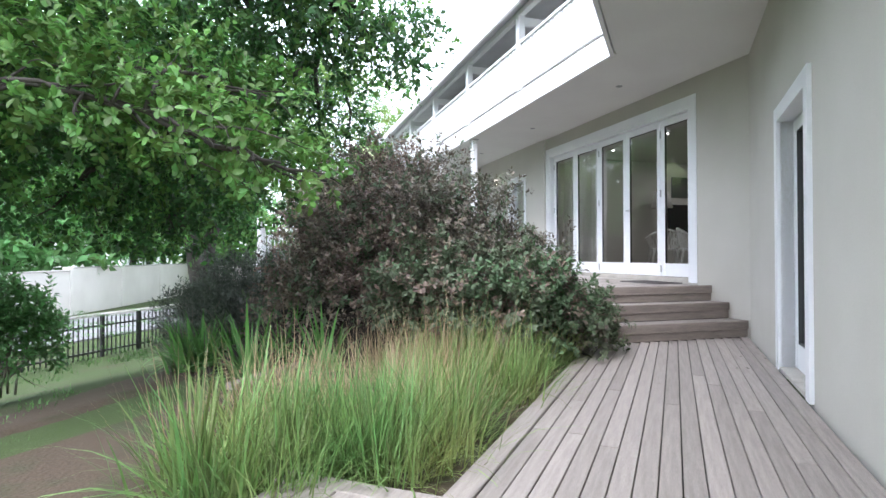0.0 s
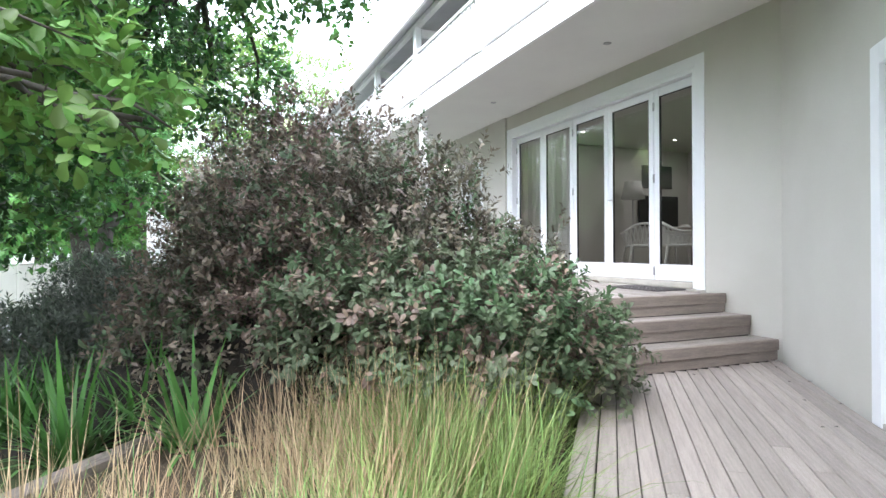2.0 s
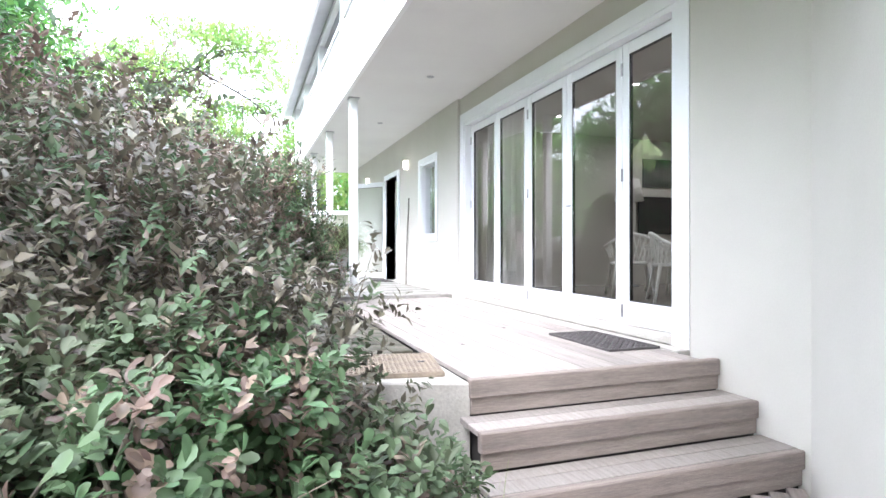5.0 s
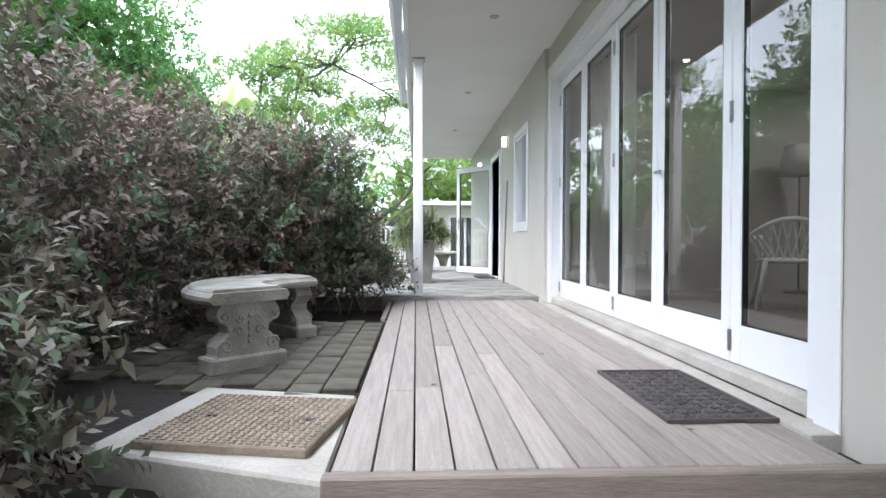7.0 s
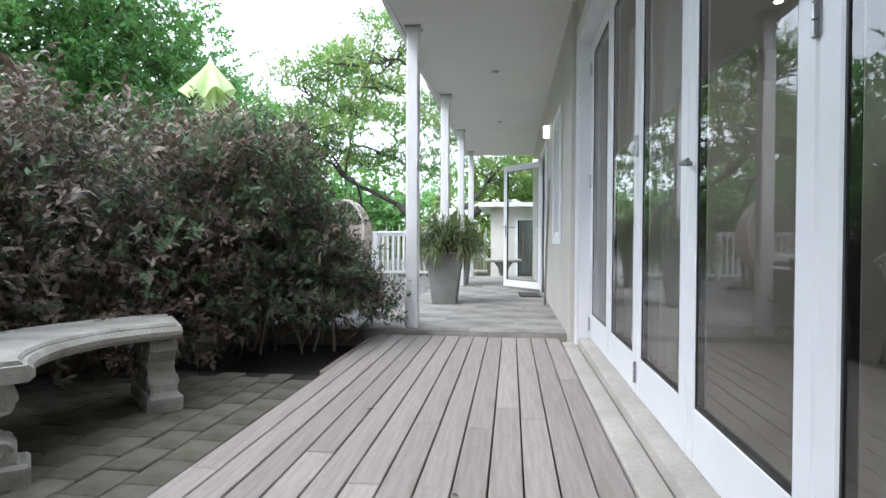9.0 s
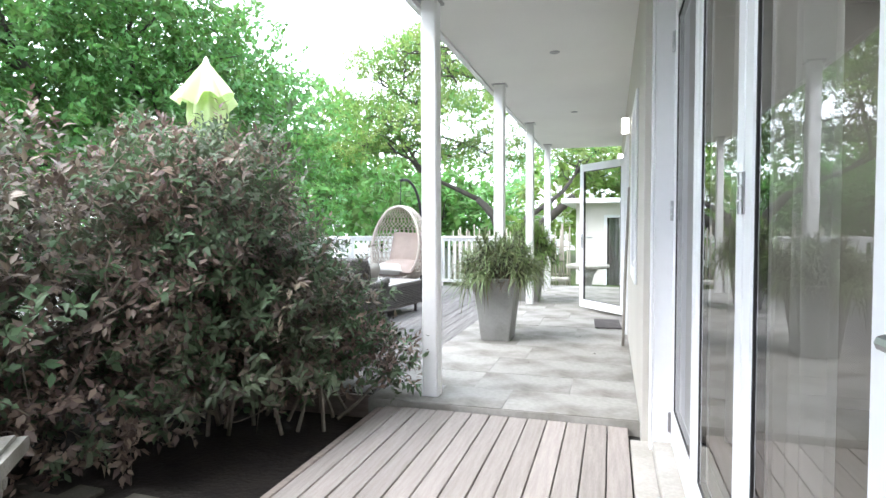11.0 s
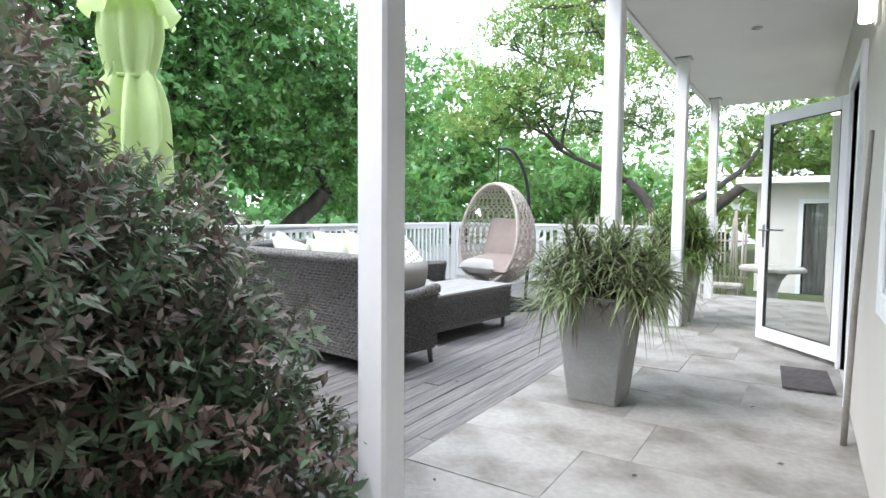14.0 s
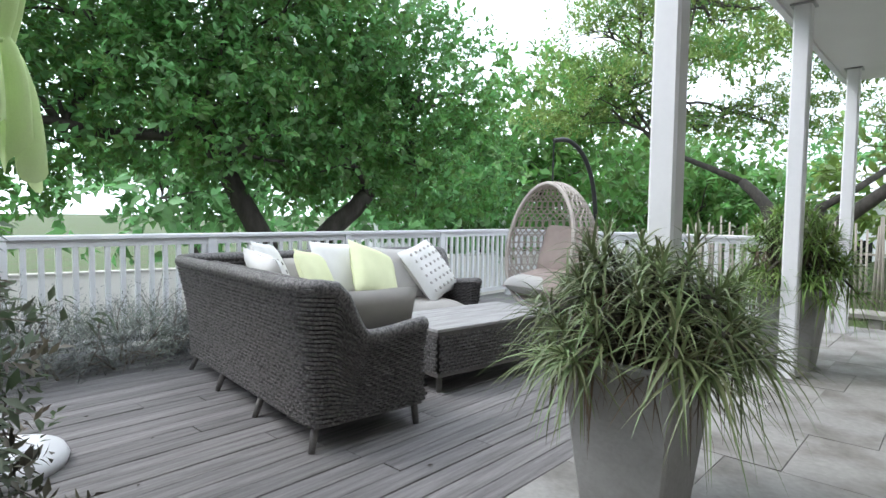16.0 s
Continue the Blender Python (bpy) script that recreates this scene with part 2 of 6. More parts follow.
# Near-black fill below boards and treads; the gaps' shade sits in its colour.
M_gap_shade = material("shade under deck boards", (0.03, 0.028, 0.025), 0.95, None, 4, 30, 0.2, 0.0)
M_concrete = material("rough concrete", (0.47, 0.45, 0.41), 0.9, (0.38, 0.36, 0.32), 3.5, 60, 0.2, 0.4)
M_stone = material("sandstone slabs", (0.31, 0.30, 0.28), 0.75, (0.165, 0.154, 0.135), 2.6, 30, 0.22, 0.3, island=0.10, random_object=True, contrast=(0.44, 0.68))
# Mossy tone, lowered further to hold the shade that falls beside the hedge.
M_paver = material("mossy shaded paver", (0.125, 0.112, 0.09), 0.9, (0.07, 0.068, 0.046), 6, 60, 0.2, 0.5, island=0.14, random_object=True)
# Dark mulch, taken nearly black for the shade below the hedge.
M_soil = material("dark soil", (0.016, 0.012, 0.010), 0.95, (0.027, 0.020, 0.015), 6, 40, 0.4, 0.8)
M_earth = material("bare brown earth", (0.074, 0.052, 0.033), 0.95, (0.036, 0.048, 0.016), 2.2, 50, 0.4, 0.9, contrast=(0.5, 0.7))
M_caststone = material("cast stone", (0.40, 0.387, 0.35), 0.9, (0.235, 0.225, 0.19), 5, 70, 0.2, 0.5)
M_rust = material("rusted cover plate", (0.30, 0.245, 0.185), 0.8, (0.22, 0.18, 0.14), 9, 60, 0.3, 0.5)
M_rubber = material("black rubber mat", (0.06, 0.055, 0.055), 0.7, (0.09, 0.08, 0.08), 12, 60, 0.2, 0.3)
M_metal = material("brushed steel", (0.45, 0.45, 0.46), 0.35, None, 10, 80, 0.1, 0.05, metal=1.0)
M_black = material("black painted metal", (0.03, 0.03, 0.032), 0.45, None, 10, 60, 0.15, 0.05)
M_wicker = material("grey wicker", (0.215, 0.203, 0.195), 0.55, (0.045, 0.042, 0.04), 70, 150, 0.3, 0.4)
M_wicker_leg = material("grey wrapped leg", (0.15, 0.14, 0.13), 0.65, None, 40, 120, 0.3, 0.3)
M_cushion = material("grey seat cushion", (0.44, 0.42, 0.385), 0.95, (0.40, 0.38, 0.35), 5, 250, 0.1, 0.2)
M_pillow_white = material("white pillow cotton", (0.78, 0.77, 0.74), 0.95, (0.72, 0.71, 0.68), 5, 220, 0.06, 0.15)
M_pillow_lime = material("lime pillow cotton", (0.76, 0.79, 0.50), 0.95, (0.70, 0.73, 0.45), 5, 220, 0.06, 0.15)
M_pillow_grey = material("pale grey pillow cotton", (0.55, 0.53, 0.50), 0.95, (0.50, 0.48, 0.45), 5, 220, 0.06, 0.15)
M_tabletop = material("weathered grey table plank", (0.36, 0.35, 0.34), 0.7, (0.27, 0.262, 0.255), 5, 50, 0.2, 0.2, stretch=(6, 0.6, 4))
M_egg = material("pale rope weave", (0.55, 0.49, 0.44), 0.8, (0.46, 0.41, 0.36), 20, 120, 0.2, 0.3)
M_egg_cushion = material("taupe pad", (0.40, 0.32, 0.285), 0.95, (0.35, 0.28, 0.25), 6, 200, 0.1, 0.2)
M_lime = material("lime canvas", (0.65, 0.77, 0.41), 0.85, (0.58, 0.71, 0.34), 3, 120, 0.06, 0.1, through_light=0.35)
M_cement = material("grey cement pot", (0.30, 0.295, 0.285), 0.85, (0.22, 0.215, 0.205), 3.5, 50, 0.15, 0.3)
M_asphalt = material("road asphalt", (0.23, 0.23, 0.235), 0.9, (0.19, 0.19, 0.195), 2, 120, 0.2, 0.3)
M_boundary = material("boundary wall plaster", (0.70, 0.67, 0.62), 0.9, (0.63, 0.60, 0.55), 0.8, 30, 0.06, 0.1)
M_lawn = material("lawn", (0.044, 0.072, 0.014), 0.95, (0.06, 0.055, 0.026), 0.6, 90, 0.45, 1.0, contrast=(0.5, 0.72))
M_bark = material("grey bark", (0.085, 0.074, 0.064), 0.95, (0.05, 0.044, 0.038), 9, 40, 0.3, 0.8, stretch=(1, 1, 0.3))
M_leaf_purple = material("bronze purple leaf", (0.225, 0.155, 0.125), 0.5, (0.14, 0.128, 0.092), 0.7, 12, 0.2, 0, island=0.45, spread=0.02, through_light=0.2)
M_leaf_shrub = material("grey green leaf", (0.105, 0.18, 0.085), 0.55, (0.13, 0.15, 0.095), 1.3, 12, 0.2, 0, island=0.3, spread=0.02, through_light=0.35)
M_leaf_green = material("fresh green leaf", (0.155, 0.31, 0.075), 0.5, (0.11, 0.245, 0.065), 0.7, 12, 0.2, 0, island=0.4, spread=0.02, through_light=0.5)
M_leaf_bough = material("mid green rounded leaf", (0.085, 0.19, 0.04), 0.5, (0.12, 0.235, 0.05), 1.2, 12, 0.2, 0, island=0.45, spread=0.02, through_light=0.35)
M_leaf_dark = material("deep green leaf", (0.175, 0.36, 0.125), 0.5, (0.125, 0.28, 0.095), 0.5, 8, 0.2, 0, island=0.4, spread=0.015, through_light=0.5)
# Darker copy of the leaf green, with the crown's shade put into it.
M_leaf_shaded = material("shaded deep green leaf", (0.06, 0.155, 0.042), 0.5, (0.042, 0.11, 0.032), 0.6, 8, 0.2, 0, island=0.45, spread=0.015, through_light=0.3)
M_leaf_yellow = material("yellow green leaf", (0.23, 0.31, 0.08), 0.5, (0.17, 0.28, 0.06), 0.4, 8, 0.2, 0, island=0.35, spread=0.015, through_light=0.4)
M_grass = material("long green grass", (0.29, 0.335, 0.115), 0.55, (0.14, 0.26, 0.08), 1.4, 10, 0.25, 0, island=0.5, spread=0.025, through_light=0.35)
M_straw = material("dry grass stem", (0.50, 0.40, 0.25), 0.8, (0.40, 0.27, 0.17), 2, 10, 0.2, 0, island=0.3, through_light=0.2)
M_strap = material("strap leaf", (0.12, 0.29, 0.065), 0.45, (0.08, 0.20, 0.05), 2, 10, 0.15, 0, island=0.3, through_light=0.25)
M_aloe = material("narrow pot leaf", (0.20, 0.26, 0.115), 0.4, (0.125, 0.15, 0.065), 4, 15, 0.2, 0, island=0.4, spread=0.03, through_light=0.15)
M_aloe_fresh = material("fresh pot leaf", (0.22, 0.33, 0.075), 0.42, (0.14, 0.23, 0.06), 4, 15, 0.2, 0, island=0.4, spread=0.02, through_light=0.25)
M_dryleaf = material("withered leaf", (0.16, 0.115, 0.075), 0.8, (0.09, 0.07, 0.05), 5, 30, 0.2, 0, island=0.4)
M_lavender = material("lavender foliage", (0.24, 0.27, 0.22), 0.8, (0.18, 0.185, 0.18), 3, 15, 0.2, 0, island=0.35, through_light=0.2)
M_bushdark = material("dusky green needle", (0.10, 0.13, 0.085), 0.8, (0.15, 0.165, 0.14), 2, 15, 0.2, 0, island=0.4, through_light=0.2)
M_twig = material("pale dry twig", (0.25, 0.215, 0.175), 0.85, (0.15, 0.13, 0.105), 8, 40, 0.2, 0.2)
M_polewood = material("grey weathered pole", (0.30, 0.28, 0.25), 0.85, (0.22, 0.20, 0.18), 8, 60, 0.2, 0.3)
M_floor_in = material("polished floor tile", (0.36, 0.335, 0.30), 0.25, (0.33, 0.31, 0.28), 1, 40, 0.04, 0.02)
M_room = material("room paint", (0.52, 0.50, 0.46), 0.9, (0.50, 0.48, 0.44), 1, 40, 0.02, 0.02)
M_cane = material("white cane", (0.76, 0.75, 0.72), 0.5, (0.70, 0.69, 0.66), 10, 90, 0.06, 0.1)
M_curtain = material("sheer curtain", (0.74, 0.73, 0.70), 0.95, (0.70, 0.69, 0.66), 3, 200, 0.04, 0.05, through_light=0.5)
M_tv = material("dark screen", (0.012, 0.012, 0.014), 0.15, None, 3, 30, 0.05, 0)
M_roof = material("roof sheeting", (0.55, 0.56, 0.57), 0.5, (0.48, 0.49, 0.50), 2, 50, 0.06, 0.1)
M_stake = material("pale split stakes", (0.40, 0.36, 0.30), 0.9, (0.30, 0.27, 0.23), 6, 60, 0.3, 0.4, stretch=(3, 3, 0.4), island=0.2, random_object=True)
M_lamp = glow("lit lamp glass", (1.0, 0.93, 0.8), 3.0)
M_spot = glow("lit downlight", (1.0, 0.95, 0.85), 8.0)
M_glass = pane_glass("window glass")

# ---- plan ----
DECK_LOW, RISE = -0.59, 0.197
CORNER = Vector((0, -0.635, 0))
SIDE_U, SIDE_N = Vector((-0.631, -0.776, 0)), Vector((-0.776, 0.631, 0))
SOFFIT = 2.82


def side_point(u, n, z):
    p = CORNER + SIDE_U * u + SIDE_N * n
    return (p.x, p.y, z)


def side_box(geo, u0, u1, n0, n1, z0, z1):
    """A box in the slanting wall's own directions: u along it, n out from it."""
    v = [side_point(u, n, z) for z in (z0, z1) for u, n in ((u0, n0), (u0, n1), (u1, n1), (u1, n0))]
    return geo.add(v, [(3, 2, 1, 0), (4, 5, 6, 7)] + [(i, (i + 1) % 4, 4 + (i + 1) % 4, 4 + i) for i in range(4)])


def smooth01(a):
    a = min(1.0, max(0.0, a))
    return a * a * (3 - 2 * a)


def ground_z(x, y):
    """The garden falls from the house to the street fence."""
    s = (x + 9.28) * 0.849 - (y - 9.22) * 0.529
    z = -2.0 + 1.33 * smooth01(s / 9.0)
    w = smooth01((x + 5.5) / 2.5) * smooth01((y - 10.5) / 2.0)
    return z * (1 - w) - 0.32 * w + 0.03 * noise.noise((x * 0.5, y * 0.5, 0))


# ---- ground ----
g = Geo()
edges_x = [-900, -400, -150, -80, -50] + [-36 + 0.75 * i for i in range(62)] + [14, 25, 60, 150, 400, 900]
edges_y = [-900, -400, -150, -60, -30] + [-18 + 0.75 * i for i in range(78)] + [46, 60, 90, 150, 400, 900]
nx = len(edges_x)
g.v = [(x, y, ground_z(x, y)) for y in edges_y for x in edges_x]
g.f = [(j * nx + i, j * nx + i + 1, (j + 1) * nx + i + 1, (j + 1) * nx + i) for j in range(len(edges_y) - 1) for i in range(nx - 1)]
structure("ground", g, M_lawn, "green lawn with worn brown patches sloping to the street", "lawn", True)


def strip(name, mat, label, category, s0, s1, z0, z1):
    """A band along the street, s metres from the fence line, from one end of the street to the other."""
    f, n = Vector((0.529, 0.849)), Vector((0.849, -0.529))
    o = Vector((-9.28, 9.22))
    q = [o + f * t + n * s for t, s in ((-40, s0), (120, s0 - 4), (120, s1 - 5), (-40, s1))]
    return structure(name, Geo().prism([(p.x, p.y) for p in q], z0, z1), mat, label, category)


strip("road", M_asphalt, "pale grey tarred street beyond the fence", "road", -1.6, -6.2, -2.3, -1.955)
strip("kerb", M_concrete, "low concrete kerb along the street", "kerb", -6.2, -6.4, -2.3, -1.87)
strip("verge", M_lawn, "grass verge between street and boundary wall", "grass", -6.4, -14.0, -2.3, -1.88)

# the planted bed of brown earth beside the lower deck
g = Geo()
bed = [side_point(0.2 + i * 0.35, n, 0) for i in range(21) for n in (1.78, 2.5, 3.3, 4.1)]
g.v = [(x, y, max(ground_z(x, y) + 0.03, -0.75 + 0.05 * noise.noise((x * 2, y * 2, 3)))) for x, y, _ in bed]
g.f = [(i * 4 + k, (i + 1) * 4 + k, (i + 1) * 4 + k + 1, i * 4 + k + 1) for i in range(20) for k in range(3)]
structure("planting_bed", g, M_earth, "brown earth bed beside the deck", "soil", True)


# ---- house shell ----
def wall_run(y0, y1, z0, z1, holes, x0=0.0, x1=0.25):
    """One wall along y with rectangular openings (ya, yb, za, zb) through it."""
    ys = sorted({y0, y1, *(v for h in holes for v in h[:2])})
    zs = sorted({z0, z1, *(v for h in holes for v in h[2:])})
    m = len(zs)

    def solid(i, j):
        if not (0 <= i < len(ys) - 1 and 0 <= j < m - 1):
            return False
        cy, cz = (ys[i] + ys[i + 1]) / 2, (zs[j] + zs[j + 1]) / 2
        return not any(a < cy < b and c < cz < d for a, b, c, d in holes)
    geo = Geo()
    geo.v = [(x, y, z) for x in (x0, x1) for y in ys for z in zs]
    back = len(ys) * m
    for i in range(len(ys) - 1):
        for j in range(m - 1):
            if not solid(i, j):
                continue
            a, b, c, d = i * m + j, (i + 1) * m + j, (i + 1) * m + j + 1, i * m + j + 1
            geo.f += [(a, d, c, b), (a + back, b + back, c + back, d + back)]
            for (p, q), beyond in (((a, b), (i, j - 1)), ((b, c), (i + 1, j)), ((c, d), (i, j + 1)), ((d, a), (i - 1, j))):
                if not solid(*beyond):
                    geo.f.append((p, q, q + back, p + back))
    return geo


FAR = -0.045
BIFOLD = (0.38, 4.50, 0.02, 2.46)
WINDOW = (5.60, 6.42, 0.91, 2.13)
DOORWAY = (7.90, 8.88, 0.04, 2.14)
structure("wall_front", wall_run(-0.635, 4.63, -0.9, SOFFIT, (BIFOLD,)), M_taupe, "taupe rendered house wall along the deck", "wall")
structure("wall_terrace", wall_run(4.63, 13.0, -0.9, SOFFIT, (WINDOW, DOORWAY), FAR), M_taupe, "taupe rendered house wall along the terrace", "wall")
structure("wall_upper", Geo().box(0.0, 0.25, -0.635, 13.0, 3.1, 5.6), M_taupe, "taupe rendered wall of the upper storey", "wall")
SIDE_DOOR = (2.10, 3.20)
g = Geo()
for u0, u1, z0, z1 in ((0.0, SIDE_DOOR[0], -0.9, SOFFIT), (SIDE_DOOR[0], SIDE_DOOR[1], 1.54, SOFFIT), (SIDE_DOOR[1], 11.0, -0.9, SOFFIT)):
    side_box(g, u0, u1, 0.0, -0.25, z0, z1)
structure("wall_side", g, M_taupe, "taupe rendered slanting house wall beside the lower deck", "wall")
# plain lobby behind the side door
g = Geo()
side_box(g, 1.4, 3.9, -1.9, -2.0, -0.9, 2.6)
side_box(g, 1.3, 1.4, -0.25, -2.0, -0.9, 2.6)
side_box(g, 3.9, 4.0, -0.25, -2.0, -0.9, 2.6)
side_box(g, 1.4, 3.9, -0.25, -1.9, -0.7, DECK_LOW)
side_box(g, 1.4, 3.9, -0.25, -1.9, 2.5, 2.6)
structure("wall_lobby", g, M_room, "plain painted lobby behind the side door", "wall")
# walls that close the house behind
structure("wall_back", Geo().box(5.2, 5.4, -8.0, 13.0, -0.9, 5.6), M_taupe, "rear house wall", "wall")
structure("wall_end", Geo().box(0.25, 5.4, 13.0, 13.2, -0.9, 5.6), M_taupe, "end wall of the house", "wall")

# soffit under the balcony, turning with the slanting wall
P = Vector((-1.55, -0.18))
Q = CORNER + SIDE_U * 11 + SIDE_N * 1.50
R = CORNER + SIDE_U * 11 - SIDE_N * 0.25
g = Geo().prism([(-1.55, 13.0), (P.x, P.y), (Q.x, Q.y), (R.x, R.y), (0.3, -0.635), (0.3, 13.0)], SOFFIT, 3.06)
structure("ceiling", g, M_soffit, "smooth off-white soffit under the balcony", "ceiling")
g = Geo().box(-1.60, -1.553, -0.20, 13.0, SOFFIT - 0.02, 3.10)
side_box(g, 0.62, 11.0, 1.503, 1.55, SOFFIT - 0.02, 3.10)
structure("trim", g, M_white, "white painted fascia board of the balcony", "fascia")

# floor and walls of the room behind the folding doors
structure("floor_room", Geo().box(0.25, 5.2, -0.6, 5.4, -0.1, 0.07), M_floor_in, "polished pale tile floor of the living room", "floor")
structure("ceiling_room", Geo().box(0.25, 5.2, -0.6, 5.4, 2.62, 2.78), M_room, "plain room ceiling", "ceiling")
structure("wall_room", Geo().box(0.25, 5.2, 5.4, 5.5, -0.1, 2.78), M_room, "plain painted room wall", "wall")
structure("wall_room_side", Geo().box(0.25, 5.2, -0.7, -0.6, -0.1, 2.78), M_room, "plain painted room wall", "wall")
structure("wall_room_back", Geo().box(5.05, 5.198, -0.6, 5.4, -0.1, 2.78), M_room, "plain painted room wall", "wall")
structure("floor_hall", Geo().box(0.25, 5.2, 5.5, 13.0, -0.1, 0.05), M_floor_in, "polished pale tile floor of the hall", "floor")
for x in (1.4, 3.6):
    for y in (0.9, 2.6, 4.3):
        ob = thing("room_downlight", pose(x, y, 2.618), "small lit downlight in the room ceiling", "downlight", "room downlights")
        part("bulb", Geo().lathe([(0.001, -0.008), (0.028, -0.008), (0.034, 0.0)], 14), M_spot, ob, "glowing lens")
        part("ring", Geo().lathe([(0.036, 0.0), (0.05, 0.0), (0.05, -0.008), (0.038, -0.006)], 16), M_metal, ob, "steel ring", True)
        spot = new("room_downlight_light", bpy.data.lights.new("room_downlight_light", "AREA"))
        spot.data.shape, spot.data.size, spot.data.energy, spot.data.color = "DISK", 0.1, 2.2, (1, 0.97, 0.92)
        spot.parent, spot.matrix_local = ob, pose(0, 0, -0.02)
structure("wall_hall", Geo().box(2.4, 2.5, 5.5, 13.0, 0.05, 2.78), M_room, "plain painted hall wall", "wall")


# ---- folding glass doors ----
def leaf(parent, name, width, z0, z1, at, handle=False, bottom=0.19, stile=0.085):
    """A glazed door leaf with stiles, rails and a pane; its hinge edge is the local origin, the leaf runs along +x."""
    ob = part(name, Geo().box(0, stile, -0.022, 0.022, z0, z1, 0.006).box(width - stile, width, -0.022, 0.022, z0, z1, 0.006)
              .box(stile, width - stile, -0.02, 0.02, z0, z0 + bottom, 0.004).box(stile, width - stile, -0.02, 0.02, z1 - 0.1, z1, 0.004), M_frame, parent, at=at)
    bead = Geo()
    for a, b, c, d in ((stile, stile + 0.008, z0 + bottom, z1 - 0.1), (width - stile - 0.008, width - stile, z0 + bottom, z1 - 0.1)):
        bead.box(a, b, -0.012, 0.0165, c, d)
    bead.box(stile, width - stile, -0.0121, 0.0166, z0 + bottom, z0 + bottom + 0.008).box(stile, width - stile, -0.0121, 0.0166, z1 - 0.108, z1 - 0.1)
    part("glazing_bead", bead, M_black, ob, "dark rubber glazing bead")
    pane = part("pane", Geo().add([(stile + 0.004, 0.013, z0 + bottom + 0.004), (width - stile - 0.004, 0.013, z0 + bottom + 0.004), (width - stile - 0.004, 0.013, z1 - 0.104), (stile + 0.004, 0.013, z1 - 0.104)], [(3, 2, 1, 0)]), M_glass, ob, "clear reflecting glass")
    pane.visible_shadow = False
    return ob


def hinge(parent, x, y, z):
    geo = Geo()
    for k in range(3):
        geo.tube([(x, y, z + k * 0.036), (x, y, z + k * 0.036 + 0.032)], 0.008, 8)
    geo.box(x + 0.002, x + 0.006, y - 0.016, y + 0.016, z, z + 0.104)
    return part("hinge", geo, M_metal, parent, "steel barrel hinge")


door_1 = thing("door_1", pose(0, 0, 0), "white five-leaf folding glass doors, closed", "folding door", kind="structure")
T = 0.13
y0, y1, z1 = BIFOLD[0], BIFOLD[1], BIFOLD[3]
part("architrave", Geo().box(-0.010, 0.0, y0 - T, y0, 0.0, z1 + T, 0.004).box(-0.012, 0.0, y1, y1 + T - 0.002, 0.0, z1 + T, 0.004).box(-0.009, 0.0, y0, y1, z1, z1 + T, 0.004), M_frame, door_1, "white moulded surround")
part("door_frame", Geo().box(0.0, 0.16, y0, y0 + 0.045, 0.02, z1).box(0.0, 0.16, y1 - 0.045, y1, 0.02, z1).box(0.0, 0.16, y0 + 0.045, y1 - 0.045, z1 - 0.045, z1), M_frame, door_1)
part("threshold", Geo().box(-0.108, 0.25, y0 - T, y1 + T - 0.003, -0.05, 0.012, 0.004).box(0.0, 0.25, y0 + 0.0451, y1 - 0.0451, 0.012, 0.078, 0.006), M_concrete, door_1, "worn cement door sill")
JOINTS = (0.425, 1.11, 1.97, 2.78, 3.60, 4.455)
for i, (a, b) in enumerate(zip(JOINTS, JOINTS[1:])):
    lf = leaf(door_1, "door_leaf", b - a - 0.006, 0.085, z1 - 0.05, pose(0.112, a + 0.003, 0, 0, 0, 90))
    if i == 1:
        part("handle", Geo().tube([(b - a - 0.05, 0.02, 1.12), (b - a - 0.05, 0.06, 1.12)], 0.009).tube([(b - a - 0.05, 0.06, 1.12), (b - a - 0.13, 0.06, 1.12)], 0.009), M_metal, lf, "steel lever handle")
for y in (JOINTS[1], JOINTS[3], JOINTS[5] - 0.012):
    for z in (0.14, 1.27, 2.15):
        hinge(door_1, 0.084, y, z)

# narrow window
window_1 = thing("window_1", pose(FAR, 0, 0), "narrow white-framed window in the taupe wall", "window", kind="structure")
y0, y1, z0, z1 = WINDOW
T = 0.09
part("window_frame", Geo().box(-0.018, 0.0, y0 - T, y0, z0 - T, z1 + T, 0.006).box(-0.018, 0.0, y1, y1 + T, z0 - T, z1 + T, 0.006).box(-0.017, 0.0, y0, y1, z1, z1 + T, 0.006).box(-0.017, 0.0, y0, y1, z0 - T, z0, 0.006)
     .box(0.0, 0.2, y0, y0 + 0.04, z0, z1).box(0.0, 0.2, y1 - 0.04, y1, z0, z1).box(0.0, 0.2, y0 + 0.04, y1 - 0.04, z1 - 0.04, z1).box(0.0, 0.2, y0 + 0.04, y1 - 0.04, z0, z0 + 0.04), M_frame, window_1)
pane = part("pane", Geo().add([(0.08, y0 + 0.04, z0 + 0.04), (0.08, y1 - 0.04, z0 + 0.04), (0.08, y1 - 0.04, z1 - 0.04), (0.08, y0 + 0.04, z1 - 0.04)], [(3, 2, 1, 0)]), M_glass, window_1, "clear glass")
pane.visible_shadow = False

